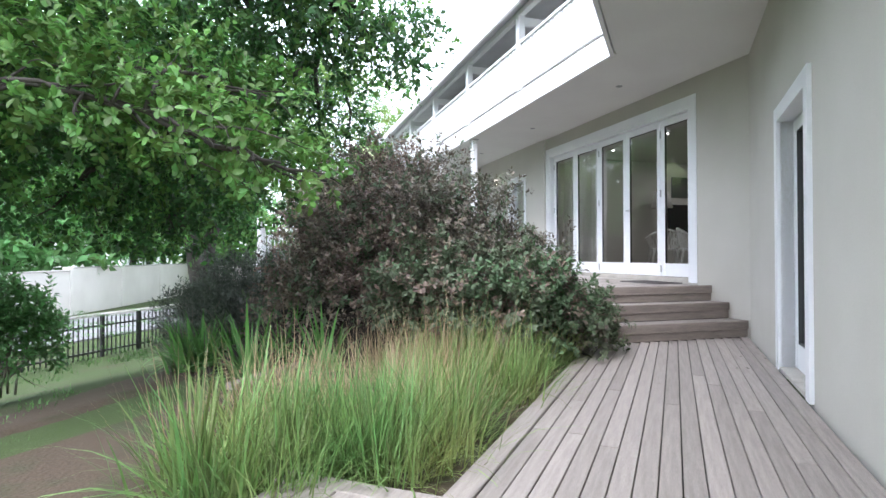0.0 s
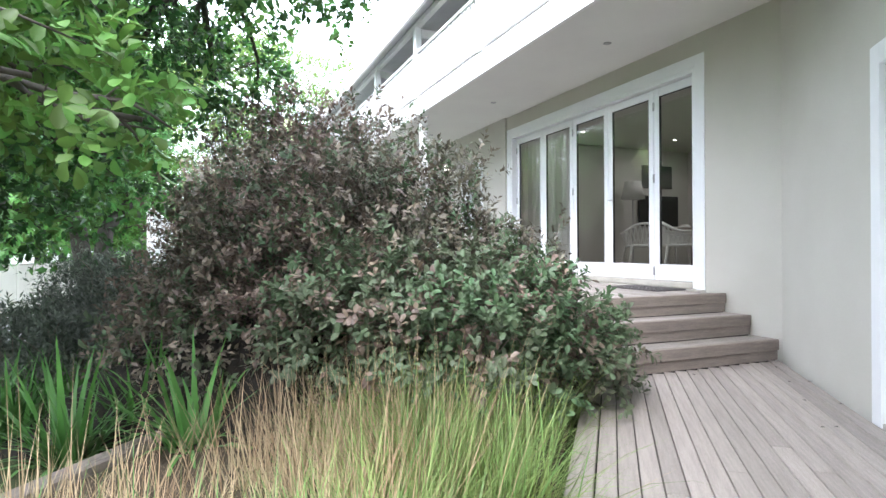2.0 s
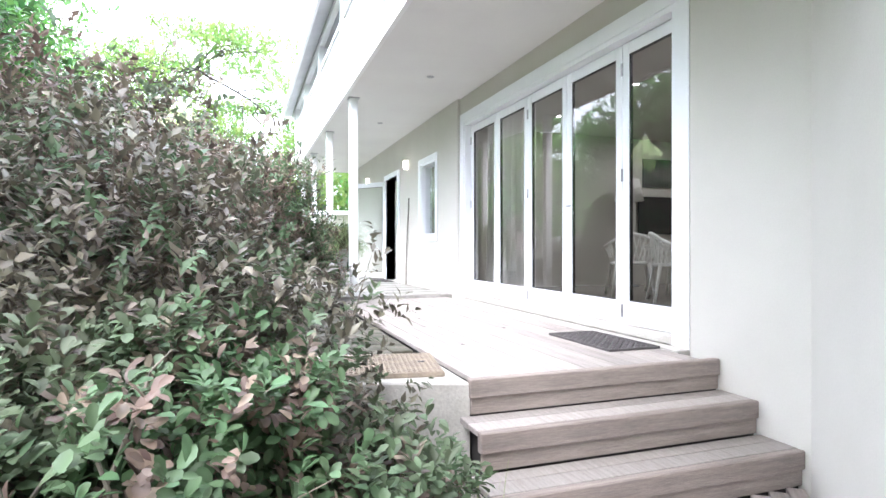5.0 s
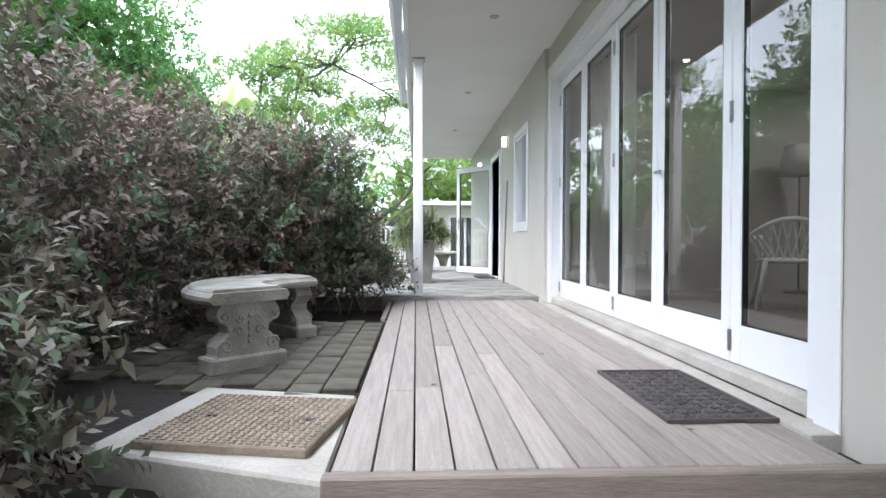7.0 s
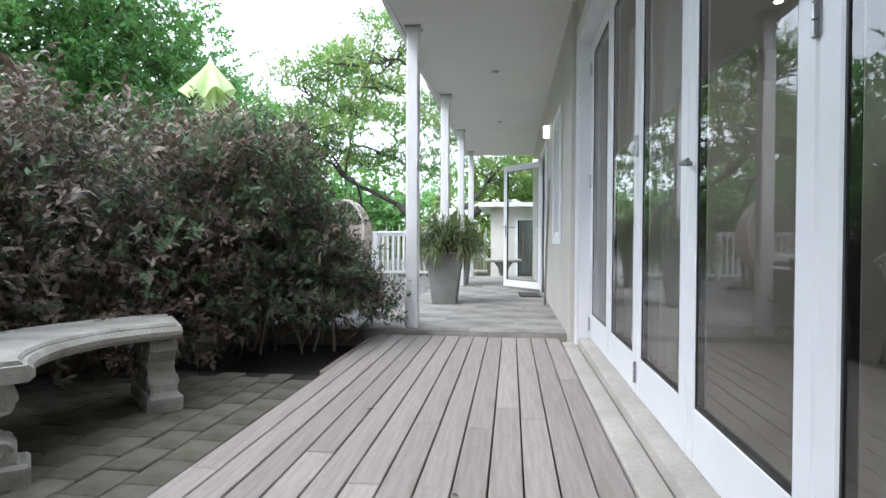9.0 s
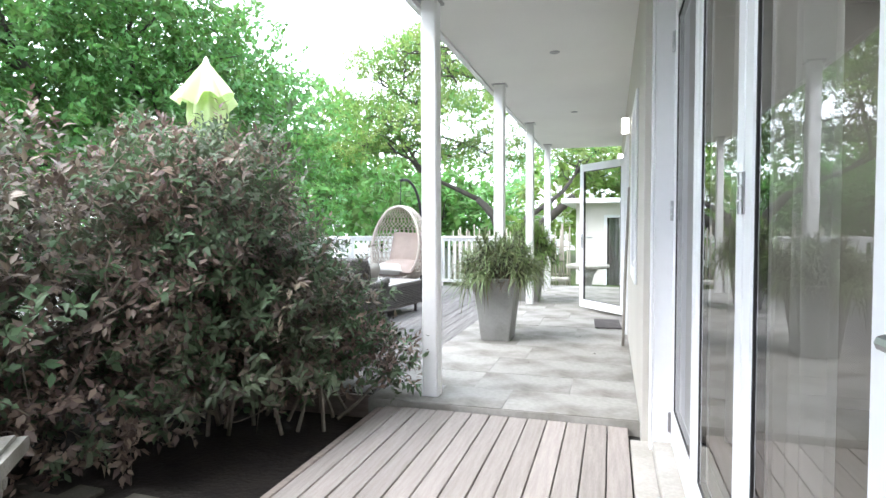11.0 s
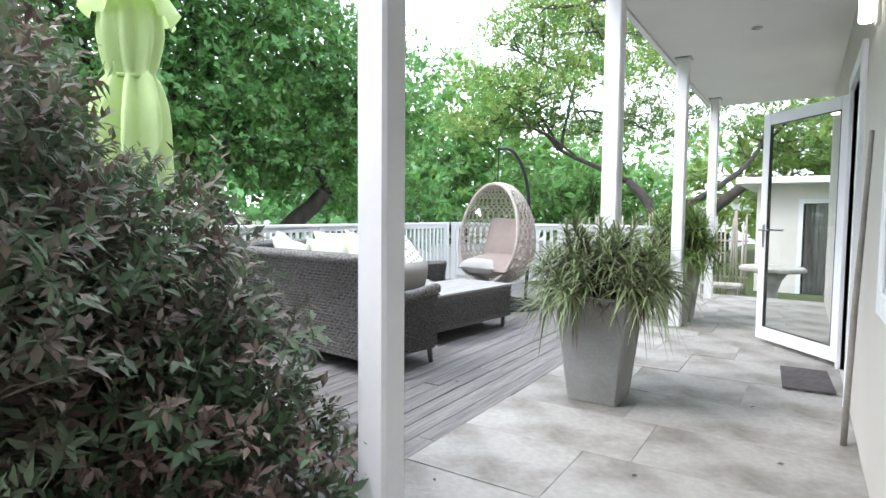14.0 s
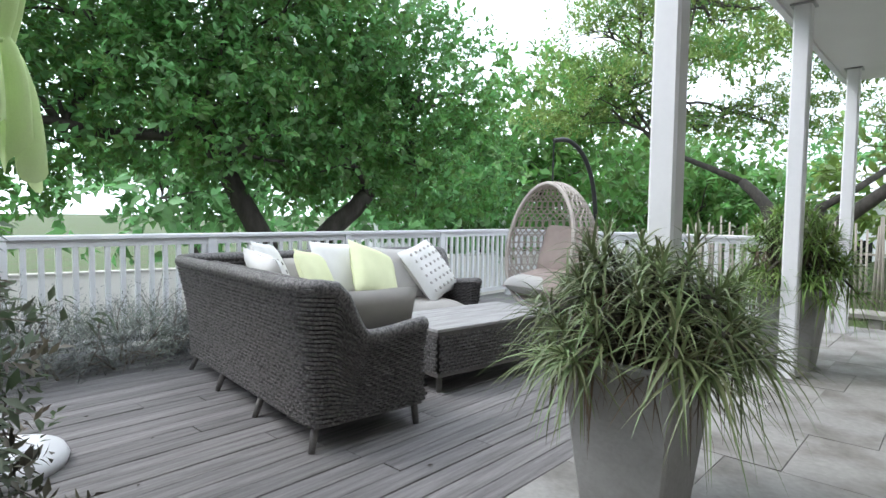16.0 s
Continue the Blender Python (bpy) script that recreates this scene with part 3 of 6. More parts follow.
# open glass door further along
door_2 = thing("door_2", pose(FAR, 0, 0), "white-framed glass door standing wide open", "door", kind="structure")
y0, y1, z0, z1 = DOORWAY
part("door_frame", Geo().box(-0.03, 0.2, y0 - 0.10, y0, z0, z1 + 0.1, 0.006).box(-0.03, 0.2, y1, y1 + 0.10, z0, z1 + 0.1, 0.006).box(-0.029, 0.2, y0, y1, z1, z1 + 0.1, 0.006), M_frame, door_2)
lf = leaf(door_2, "door_leaf", 0.96, 0.085, 2.12, pose(0.0, 8.90, 0, 0, 0, 129), bottom=0.11)
part("handle", Geo().tube([(0.90, -0.02, 1.08), (0.90, -0.07, 1.08), (0.78, -0.07, 1.08)], 0.01).tube([(0.90, 0.02, 1.08), (0.90, 0.07, 1.08), (0.78, 0.07, 1.08)], 0.01).box(0.885, 0.915, -0.026, 0.026, 0.92, 1.13), M_metal, lf, "steel lever handle")

# side door in the slanting wall
door_3 = thing("door_3", pose(0, 0, 0), "white glazed door in a deep white surround, closed", "door", kind="structure")
u0, u1 = SIDE_DOOR
g = Geo()
side_box(g, u0 - 0.12, u0, 0.03, -0.18, DECK_LOW, 1.66)
side_box(g, u1, u1 + 0.12, 0.03, -0.18, DECK_LOW, 1.66)
side_box(g, u0, u1, 0.029, -0.18, 1.536, 1.66)
part("door_frame", g, M_frame, door_3)
hinge_at = side_point(u0, -0.12, 0)
leaf(door_3, "door_leaf", u1 - u0, DECK_LOW + 0.04, 1.53, pose(hinge_at[0], hinge_at[1], 0, 0, 0, math.degrees(math.atan2(SIDE_U.y, SIDE_U.x))), bottom=0.2, stile=0.09)
# White pleated sheet added so the door glass looks pale, as if reflecting sky.
pale_backing = thing("curtain", pose(*side_point(u0, -0.30, DECK_LOW + 0.06), 0, 0, math.degrees(math.atan2(SIDE_U.y, SIDE_U.x))), "white pleated sheet added to make the side door glass look pale", "curtain", "door curtains")
part("cloth", Geo().grid(lambda u, v: (u * (u1 - u0), 0.02 * math.sin(u * 60), 2.06 * v), 120, 3), M_curtain, pale_backing, smooth=True)
part("rail", Geo().tube([(-0.1, 0, 2.08), (u1 - u0 + 0.1, 0, 2.08)], 0.012, 8), M_metal, pale_backing)
part("door_sill", side_box(Geo(), u0, u1, 0.02, -0.18, DECK_LOW, DECK_LOW + 0.028), M_concrete, door_3)

# ---- verandah posts ----
POSTS = ((-1.445, 5.06), (-1.43, 7.52), (-1.43, 9.98), (-1.42, 12.36))


def square_post(x, y, z0, z1, w, label, group):
    ob = thing("verandah_post", pose(x, y, z0), label, "post", group)
    part("shaft", Geo().box(-w / 2, w / 2, -w / 2, w / 2, 0, z1 - z0, 0.012), M_white, ob)
    part("cap_plate", Geo().box(-w / 2 - 0.02, w / 2 + 0.02, -w / 2 - 0.02, w / 2 + 0.02, z1 - z0 - 0.014, z1 - z0 - 0.001), M_metal, ob, "thin steel plate")
    return ob


for x, y in POSTS:
    square_post(x, y, 0.042, SOFFIT, 0.115, "white painted square timber post carrying the balcony", "verandah posts")

# ---- balcony above ----
balcony = thing("balcony_railing", pose(0, 0, 0), "white painted timber balcony railing on the upper floor", "railing")
part("top_rail", Geo().box(-1.62, -1.53, -0.05, 12.9, 3.86, 3.91, 0.008), M_white, balcony)
part("bottom_rail", Geo().box(-1.60, -1.555, -0.05, 12.9, 3.15, 3.20, 0.006), M_white, balcony)
slat = Geo().box(-0.012, 0.012, -0.045, 0.045, 0, 0.655)
first = part("baluster", slat, M_white, balcony, at=pose(-1.578, 0.02, 3.205))
for i in range(1, 96):
    ob = new("baluster", first.data)
    ob.parent, ob.matrix_local = balcony, pose(-1.578, 0.02 + i * 0.135, 3.205)
g = Geo()
side_box(g, 0.64, 11.0, 1.49, 1.56, 3.86, 3.91)
part("top_rail", g, M_white, balcony)
for i in range(60):
    p = CORNER + SIDE_U * (0.75 + i * 0.135) + SIDE_N * 1.53
    ob = new("baluster", first.data)
    ob.parent, ob.matrix_local = balcony, pose(p.x, p.y, 3.205, 0, 0, -39)
for y in (-0.02, 2.45, 4.98, 7.5, 10.0, 12.4):
    ob = thing("balcony_post", pose(-1.578, y, 3.06), "white painted post between balcony and roof", "post", "balcony posts")
    part("shaft", Geo().box(-0.06, 0.06, -0.06, 0.06, 0.04, 1.29, 0.01), M_white, ob)
    part("beam", Geo().box(-0.04, 1.5, -0.035, 0.035, 1.12, 1.26, 0.006), M_white, ob)
def roof_at(x):
    return 4.36 + (x + 1.85) * 0.34


g = Geo()
for lift, flip in ((0.0, True), (0.07, False)):
    q = [(-1.85, -1.0, roof_at(-1.85) + lift), (2.8, -1.0, roof_at(2.8) + lift), (2.8, 13.6, roof_at(2.8) + lift), (-1.85, 13.6, roof_at(-1.85) + lift)]
    g.add(q, [(3, 2, 1, 0) if flip else (0, 1, 2, 3)])
g.f += [(0, 1, 5, 4), (1, 2, 6, 5), (2, 3, 7, 6), (3, 0, 4, 7)]
structure("roof", g, M_roof, "pale sheet metal roof with white eaves", "roof")
structure("roof_trim", Geo().box(-1.90, -1.852, -1.0, 13.6, 4.28, 4.44).box(-1.62, -1.53, -1.0, 13.6, 4.33, 4.42), M_white, "white fascia and beam under the roof", "fascia")


# ---- decks, steps and terrace ----
def board(parent, x0, x1, y0, y1, z1, mat, th=0.028, c=0.003):
    ob = part("board", Geo().box((x0 - x1) / 2, (x1 - x0) / 2, (y0 - y1) / 2, (y1 - y0) / 2, -th, 0, c), mat, parent, at=pose((x0 + x1) / 2, (y0 + y1) / 2, z1))
    return ob


rng = random.Random(4)
deck_up = structure("floor_deck", Geo().box(-1.70, -0.001, 0.02, 4.86, -0.62, -0.052), M_gap_shade, "weathered timber deck in front of the folding doors", "deck")
pitch = 0.1236
for i in range(13):
    xa = -1.72 + i * pitch
    cut = rng.choice((1.1, 1.9, 2.6, 3.3)) + rng.uniform(-0.2, 0.2)
    for a, b in ((0.035, cut), (cut + 0.003, 4.86)):
        board(deck_up, xa + 0.0035, xa + pitch - 0.0035, a, b, rng.uniform(-0.002, 0.001), M_board)

steps = structure("floor_steps", Geo().box(-1.72, 0, -0.27, 0.0, DECK_LOW - 0.05, -RISE - 0.05).box(-1.74, 0, -0.56, -0.27, DECK_LOW - 0.05, -2 * RISE - 0.05), M_gap_shade, "three weathered timber steps up to the deck", "steps")
for k, y in enumerate((0.0, -0.292, -0.587)):
    z, left = -k * RISE, -1.74 - 0.06 * k
    board(steps, left, -0.004, y - 0.02, y + 0.032, z, M_step, 0.10, 0.006)
    board(steps, left + 0.01, -0.004, y - 0.002, y + 0.02, z - 0.104, M_step, 0.09, 0.004)
    if k:
        board(steps, left, -0.004, y + 0.036, y + 0.16, z, M_board, 0.028)
        board(steps, left, -0.004, y + 0.165, y + 0.272, z, M_board, 0.028)

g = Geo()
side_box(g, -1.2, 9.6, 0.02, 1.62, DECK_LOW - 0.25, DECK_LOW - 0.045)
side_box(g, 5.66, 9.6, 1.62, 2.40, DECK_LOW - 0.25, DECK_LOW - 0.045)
deck_low = structure("floor_deck_low", g, M_gap_shade, "weathered timber lower deck along the slanting wall", "deck")
EDGE_U = 5.60
DECK_TURN = math.degrees(math.atan2(SIDE_U.y, SIDE_U.x)) - 90
pitch = 0.0982
for i in range(16):
    n = 0.03 + (i + 0.5) * pitch
    cut = rng.uniform(2.5, 6.0)
    # the far end of each board meets the lowest step
    u_end = (CORNER.y + SIDE_N.y * n + 0.585) / -SIDE_U.y
    u_end = max(u_end, (CORNER.x + SIDE_N.x * n) / -SIDE_U.x if n < 0.05 else u_end)
    for a, b in ((u_end + 0.02, cut), (cut + 0.003, 9.6)):
        p = side_point((a + b) / 2, n, DECK_LOW + rng.uniform(-0.002, 0.001))
        part("board", Geo().box(-(pitch - 0.006) / 2, (pitch - 0.006) / 2, -(b - a) / 2, (b - a) / 2, -0.028, 0, 0.003), M_board_low, deck_low, at=pose(*p, 0, 0, DECK_TURN))
p = side_point(4.9, 1.668, DECK_LOW + 0.004)
part("edge_board", Geo().box(-0.06, 0.06, -4.7, 4.7, -0.16, 0, 0.006), M_board_low, deck_low, at=pose(*p, 0, 0, DECK_TURN))
p = side_point(EDGE_U, 2.10, DECK_LOW + 0.003)
part("edge_board", Geo().box(-0.38, 0.38, -0.06, 0.06, -0.16, 0, 0.006), M_board_low, deck_low, at=pose(*p, 0, 0, DECK_TURN))
for i in range(5):
    p = side_point(7.63, 1.80 + i * 0.142, DECK_LOW)
    part("board", Geo().box(-0.067, 0.067, -1.97, 1.97, -0.028, 0, 0.003), M_board_low, deck_low, at=pose(*p, 0, 0, DECK_TURN))

# stone terrace
terrace = structure("floor_terrace", Geo().box(-1.86, 0.0, 4.87, 12.9, -0.5, 0.036), M_stone, "pale sandstone slab terrace under the balcony", "terrace")
y = 4.875
while y < 12.7:
    h = rng.choice((0.48, 0.6, 0.72)) + rng.uniform(-0.05, 0.05)
    x = -1.86
    while x < FAR - 0.02:
        w = min(rng.choice((0.5, 0.66, 0.85)) + rng.uniform(-0.06, 0.06), FAR - 0.002 - x)
        if FAR - 0.002 - (x + w) < 0.3:
            w = FAR - 0.002 - x
        part("slab", Geo().box(-w / 2 + 0.001, w / 2 - 0.001, -h / 2 + 0.001, h / 2 - 0.001, -0.02, 0, 0.001), M_stone, terrace, at=pose(x + w / 2, y + h / 2, 0.042 + rng.uniform(-0.003, 0.002), rng.uniform(-0.2, 0.2), rng.uniform(-0.2, 0.2), 0))
        x += w
    y += h
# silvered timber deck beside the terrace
deck_side = structure("floor_deck_side", Geo().box(-5.9, -1.87, 5.0, 12.4, -0.35, -0.03), M_gap_shade, "silver-grey timber deck below the garden sofa", "deck")
x = -5.9
while x < -1.95:
    cut = rng.uniform(6.0, 11.0)
    for a, b in ((5.0, cut), (cut + 0.003, 12.4)):
        board(deck_side, x, x + 0.1205, a, b, 0.03 + rng.uniform(-0.002, 0.002), M_board_grey)
    x += 0.1259
structure("deck_skirt", Geo().box(-5.93, -5.905, 4.97, 12.43, -2.0, 0.02).box(-5.9, -1.80, 4.935, 4.97, -2.0, 0.028).box(-5.9, -1.9, 12.43, 12.46, -1.6, 0.02), M_step, "timber skirt closing the raised deck", "skirt")

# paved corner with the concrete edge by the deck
paving = structure("paving", Geo().box(-3.5, -1.735, 0.34, 3.45, -0.7, -0.045), M_soil, "mossy concrete pavers beside the deck, darkened for hedge shade", "paving")
x, column = -1.745, 0
while x > -3.45:
    y = 0.94 - 0.11 * (column % 2)
    while y < 3.3:
        # the pavers stop at the slanting back of the concrete
        if y - 0.11 > 1.10 - 0.235 * (x - 0.08 + 2.46) - 0.06:
            part("paver", Geo().box(-0.0795, 0.0795, -0.107, 0.107, -0.05, 0, 0.006), M_paver, paving, at=pose(x - 0.0825, y, -0.022 + rng.uniform(-0.004, 0.003), rng.uniform(-0.8, 0.8), rng.uniform(-0.8, 0.8), rng.uniform(-1, 1)))
        y += 0.22
    x -= 0.165
    column += 1
structure("concrete_edge", Geo().prism([(-1.735, 0.0), (-1.735, 0.93), (-2.46, 1.10), (-2.58, 0.31)], -0.75, -0.02, 0.012), M_concrete, "rough concrete surround of the inspection cover", "concrete")

# ---- loose things by the folding doors ----
mat_1 = thing("doormat", pose(-0.322, 0.827, 0.001) @ Matrix.Diagonal((0.91, 0.95, 1, 1)), "black rubber doormat with a curled openwork pattern", "doormat")
part("backing", Geo().box(-0.235, 0.235, -0.43, 0.43, 0, 0.006), M_rubber, mat_1)
g = Geo().box(-0.235, 0.235, -0.43, -0.415, 0.006, 0.016).box(-0.235, 0.235, 0.415, 0.43, 0.006, 0.016).box(-0.235, -0.22, -0.415, 0.415, 0.006, 0.016).box(0.22, 0.235, -0.415, 0.415, 0.006, 0.016)
part("rim", g, M_rubber, mat_1)
g = Geo()
for i in range(7):
    for j in range(13):
        cx, cy, s = -0.18 + i * 0.06, -0.375 + j * 0.0625, 1 if (i + j) % 2 else -1
        g.tube([(cx + 0.024 * math.cos(s * a) * (1 - a / 9), cy + 0.024 * math.sin(s * a) * (1 - a / 9), 0.010) for a in (0.0, 1.0, 2.0, 3.0, 4.0, 5.0)], 0.006, 5)
tagged(part("scrollwork", g, M_rubber, mat_1), kind="stuff")

mat_2 = thing("doormat", pose(-0.265, 8.37, 0.044, 0, 0, 3), "dark slatted doormat outside the open door", "doormat")
for k in range(17):
    part("slat", Geo().box(-0.15, 0.15, -0.31 + k * 0.0365, -0.288 + k * 0.0365, 0.004, 0.02, 0.003), M_rubber, mat_2)
for x in (-0.13, -0.015, 0.10):
    part("cross_bar", Geo().box(x, x + 0.03, -0.31, 0.30, -0.001, 0.010), M_rubber, mat_2)

cover = thing("inspection_cover", pose(-2.07, 0.52, -0.018, 0, 0, -10) @ Matrix.Diagonal((1, 0.84, 1, 1)), "rusty chequered inspection cover set in concrete", "manhole cover")
part("plate", Geo().box(-0.30, 0.31, -0.345, 0.345, 0, 0.03, 0.006), M_rust, cover)
g = Geo()
for i in range(20):
    for j in range(23):
        cx, cy = -0.28 + i * 0.03, -0.325 + j * 0.0295
        if (i + j) % 2:
            g.box(cx - 0.011, cx + 0.011, cy - 0.005, cy + 0.005, 0.03, 0.0345)
        else:
            g.box(cx - 0.005, cx + 0.005, cy - 0.011, cy + 0.011, 0.03, 0.0345)
part("chequer_pattern", g, M_rust, cover)
for x in (-0.19, 0.19):
    part("lifting_hole", Geo().box(x, x + 0.04, -0.02, 0.0, 0.03, 0.0365), M_black, cover, "dark lifting slot")


# curved cast stone bench
bench = thing("garden_bench", pose(-1.84, 2.10, -0.022), "curved cast stone garden bench on scrolled legs", "bench")
R0, R1, A0, A1 = 0.565, 1.06, radians(128), radians(231)


def arc_slab(r0, r1, a0, a1, z0, z1, n=22, rnd=0.02):
    """A curved slab with rounded edges."""
    sec = [(r0 + rnd, z0), (r1 - rnd, z0), (r1, z0 + rnd), (r1, z1 - rnd), (r1 - rnd, z1), (r0 + rnd, z1), (r0, z1 - rnd), (r0, z0 + rnd)]
    geo, m = Geo(), len(sec)
    rows = []
    for i in range(n + 1):
        a = a0 + (a1 - a0) * i / n
        rows += [(r * math.cos(a), r * math.sin(a), z) for r, z in sec]
    f = [(i * m + k, (i + 1) * m + k, (i + 1) * m + (k + 1) % m, i * m + (k + 1) % m) for i in range(n) for k in range(m)]
    f += [tuple(range(m)), tuple(range(n * m + m - 1, n * m - 1, -1))]
    return geo.add(rows, f)


part("seat", arc_slab(R0, R1, A0, A1, 0.365, 0.425), M_caststone, bench)
part("seat_top", arc_slab(R0 + 0.035, R1 - 0.035, A0 + 0.035, A1 - 0.035, 0.4, 0.442, rnd=0.012), M_caststone, bench)


def bench_leg(a):
    half = [(0.20, 0.0), (0.20, 0.075), (0.185, 0.09), (0.185, 0.13), (0.155, 0.165), (0.115, 0.20), (0.12, 0.235), (0.16, 0.265), (0.19, 0.30), (0.175, 0.34), (0.15, 0.365)]
    out = half + [(-x, z) for x, z in reversed(half)]
    n = len(out)
    geo = Geo()
    rings = []
    for y, k in ((-0.065, 0.965), (-0.05, 1.0), (0.05, 1.0), (0.065, 0.965)):
        rings += [(x * k, y, z) for x, z in out]
    geo.add(rings, [(i * n + k, (i + 1) * n + k, (i + 1) * n + (k + 1) % n, i * n + (k + 1) % n) for i in range(3) for k in range(n)] + [tuple(range(n)), tuple(range(4 * n - 1, 3 * n - 1, -1))])
    leg = part("leg", geo, M_caststone, bench, at=Matrix.Translation((0.8 * math.cos(a), 0.8 * math.sin(a), 0)) @ pose(0, 0, 0, 0, 0, math.degrees(a)))
    for y in (-0.066, 0.066):
        car = Geo()
        for s in (-1, 1):
            for cx, cz, r, d in ((0.135, 0.13, 0.042, 1), (0.14, 0.29, 0.036, -1), (0.06, 0.21, 0.03, 1), (0.05, 0.28, 0.026, -1)):
                car.tube([(s * (cx + r * (1 - t / 9) * math.cos(t * d)), y, cz + r * (1 - t / 9) * math.sin(t * d)) for t in (0, 0.8, 1.6, 2.4, 3.2, 4.0, 4.8, 5.6, 6.4, 7.2)], 0.008, 6)
        for k in range(5):
            car.tube([(0, y, 0.14 + k * 0.035), (0, y, 0.165 + k * 0.035)], [0.013, 0.006], 6)
        tagged(part("carved_scrollwork", car, M_caststone, leg, smooth=True), kind="stuff")
    part("plinth", Geo().box(-0.225, 0.225, -0.085, 0.085, -0.001, 0.078, 0.012), M_caststone, leg)


bench_leg(A1 - 0.13)
bench_leg(A0 + 0.13)

# ---- lamps on the wall and in the soffit ----
for y, z in ((7.2, 2.24), (10.6, 2.30)):
    ob = thing("wall_lamp", pose(FAR, y, z), "lit white wall lamp on the taupe wall", "lamp", "wall lamps")
    part("back_plate", Geo().box(-0.02, 0, -0.035, 0.035, -0.09, 0.09, 0.004), M_white, ob)
    part("shade", Geo().lathe([(0.028, -0.075), (0.034, -0.07), (0.034, 0.07), (0.028, 0.075)], 14, (-0.056, 0, 0)), M_lamp, ob, "glowing frosted glass", True)
for y in (0.95, 3.76, 6.5, 9.3):
    ob = thing("downlight", pose(-0.73, y, SOFFIT), "small recessed downlight in the soffit", "downlight", "soffit downlights")
    part("ring", Geo().lathe([(0.028, 0.0), (0.046, 0.0), (0.046, -0.006), (0.03, -0.010), (0.028, -0.004)], 18), M_metal, ob, "steel ring", True)
    part("bulb", Geo().lathe([(0.001, -0.001), (0.026, -0.002), (0.026, 0.0)], 14), M_tv, ob, "dark unlit lens")

pole = thing("leaning_pole", pose(FAR, 0.02, 0), "thin knotty wooden pole leaning on the wall", "pole")
part("shaft", Geo().tube([(-0.06, 7.12, 0.042), (-0.052, 7.125, 0.4), (-0.045, 7.10, 0.78), (-0.03, 7.085, 1.18), (-0.018, 7.06, 1.62)], [0.015, 0.014, 0.015, 0.012, 0.010], 8), M_polewood, pole, smooth=True)

# ---- pots with spiky plants ----


def cement_pot(x, y, k=1.0):
    ob = thing("cement_pot", pose(x, y, 0.042), "tall tapered grey cement pot on the terrace", "plant pot", "cement pots")
    b, t, h = 0.155 * k, 0.225 * k, 0.66 * k
    ring = lambda r, z, c: [(-r + c, -r, z), (r - c, -r, z), (r, -r + c, z), (r, r - c, z), (r - c, r, z), (-r + c, r, z), (-r, r - c, z), (-r, -r + c, z)]
    v = ring(b, 0, 0.012) + ring(t, h - 0.01, 0.012) + ring(t - 0.008, h, 0.012) + ring(t - 0.035, h, 0.008) + ring(t - 0.045, h - 0.07, 0.008)
    f = [tuple(range(7, -1, -1)), tuple(range(32, 40))] + [(i * 8 + q, i * 8 + (q + 1) % 8, (i + 1) * 8 + (q + 1) % 8, (i + 1) * 8 + q) for i in range(4) for q in range(8)]
    part("vessel", Geo().add(v, f), M_cement, ob)
    part("soil", Geo().box(-t + 0.05, t - 0.05, -t + 0.05, t - 0.05, h - 0.08, h - 0.06), M_soil, ob, "dark potting soil")
    return ob


def arching_mesh(name, pos, way, length, width, sag, mat, segs=6):
    """Narrow channelled leaves that leave pos along way and arch over under their own weight."""
    way = unit(way)
    side = unit(np.cross(way, np.array([0.03, 0.02, 1.0])))
    nrm = np.cross(side, way)
    rows = []
    for s in range(segs + 1):
        q = s / segs
        c = pos + way * (length * q)[:, None] + np.array([0, 0, -1.0]) * (length * sag * q * q)[:, None]
        w = (width * 0.5 * (1 - q ** 1.7))[:, None]
        rows += [c + side * w + nrm * w * 0.5, c, c - side * w + nrm * w * 0.5] if s < segs else [c]
    v = np.stack(rows, 1).reshape(-1, 3)
    f = []
    for s in range(segs - 1):
        for k in (0, 1):
            i = 3 * s + k
            f += [[i, i + 1, i + 4], [i, i + 4, i + 3]]
    e = 3 * (segs - 1)
    f += [[e, e + 1, e + 3], [e + 1, e + 2, e + 3]]
    faces = (np.array(f)[None] + (np.arange(len(pos)) * len(rows))[:, None, None]).reshape(-1)
    return raw_mesh(name, v, faces, 3, mat)


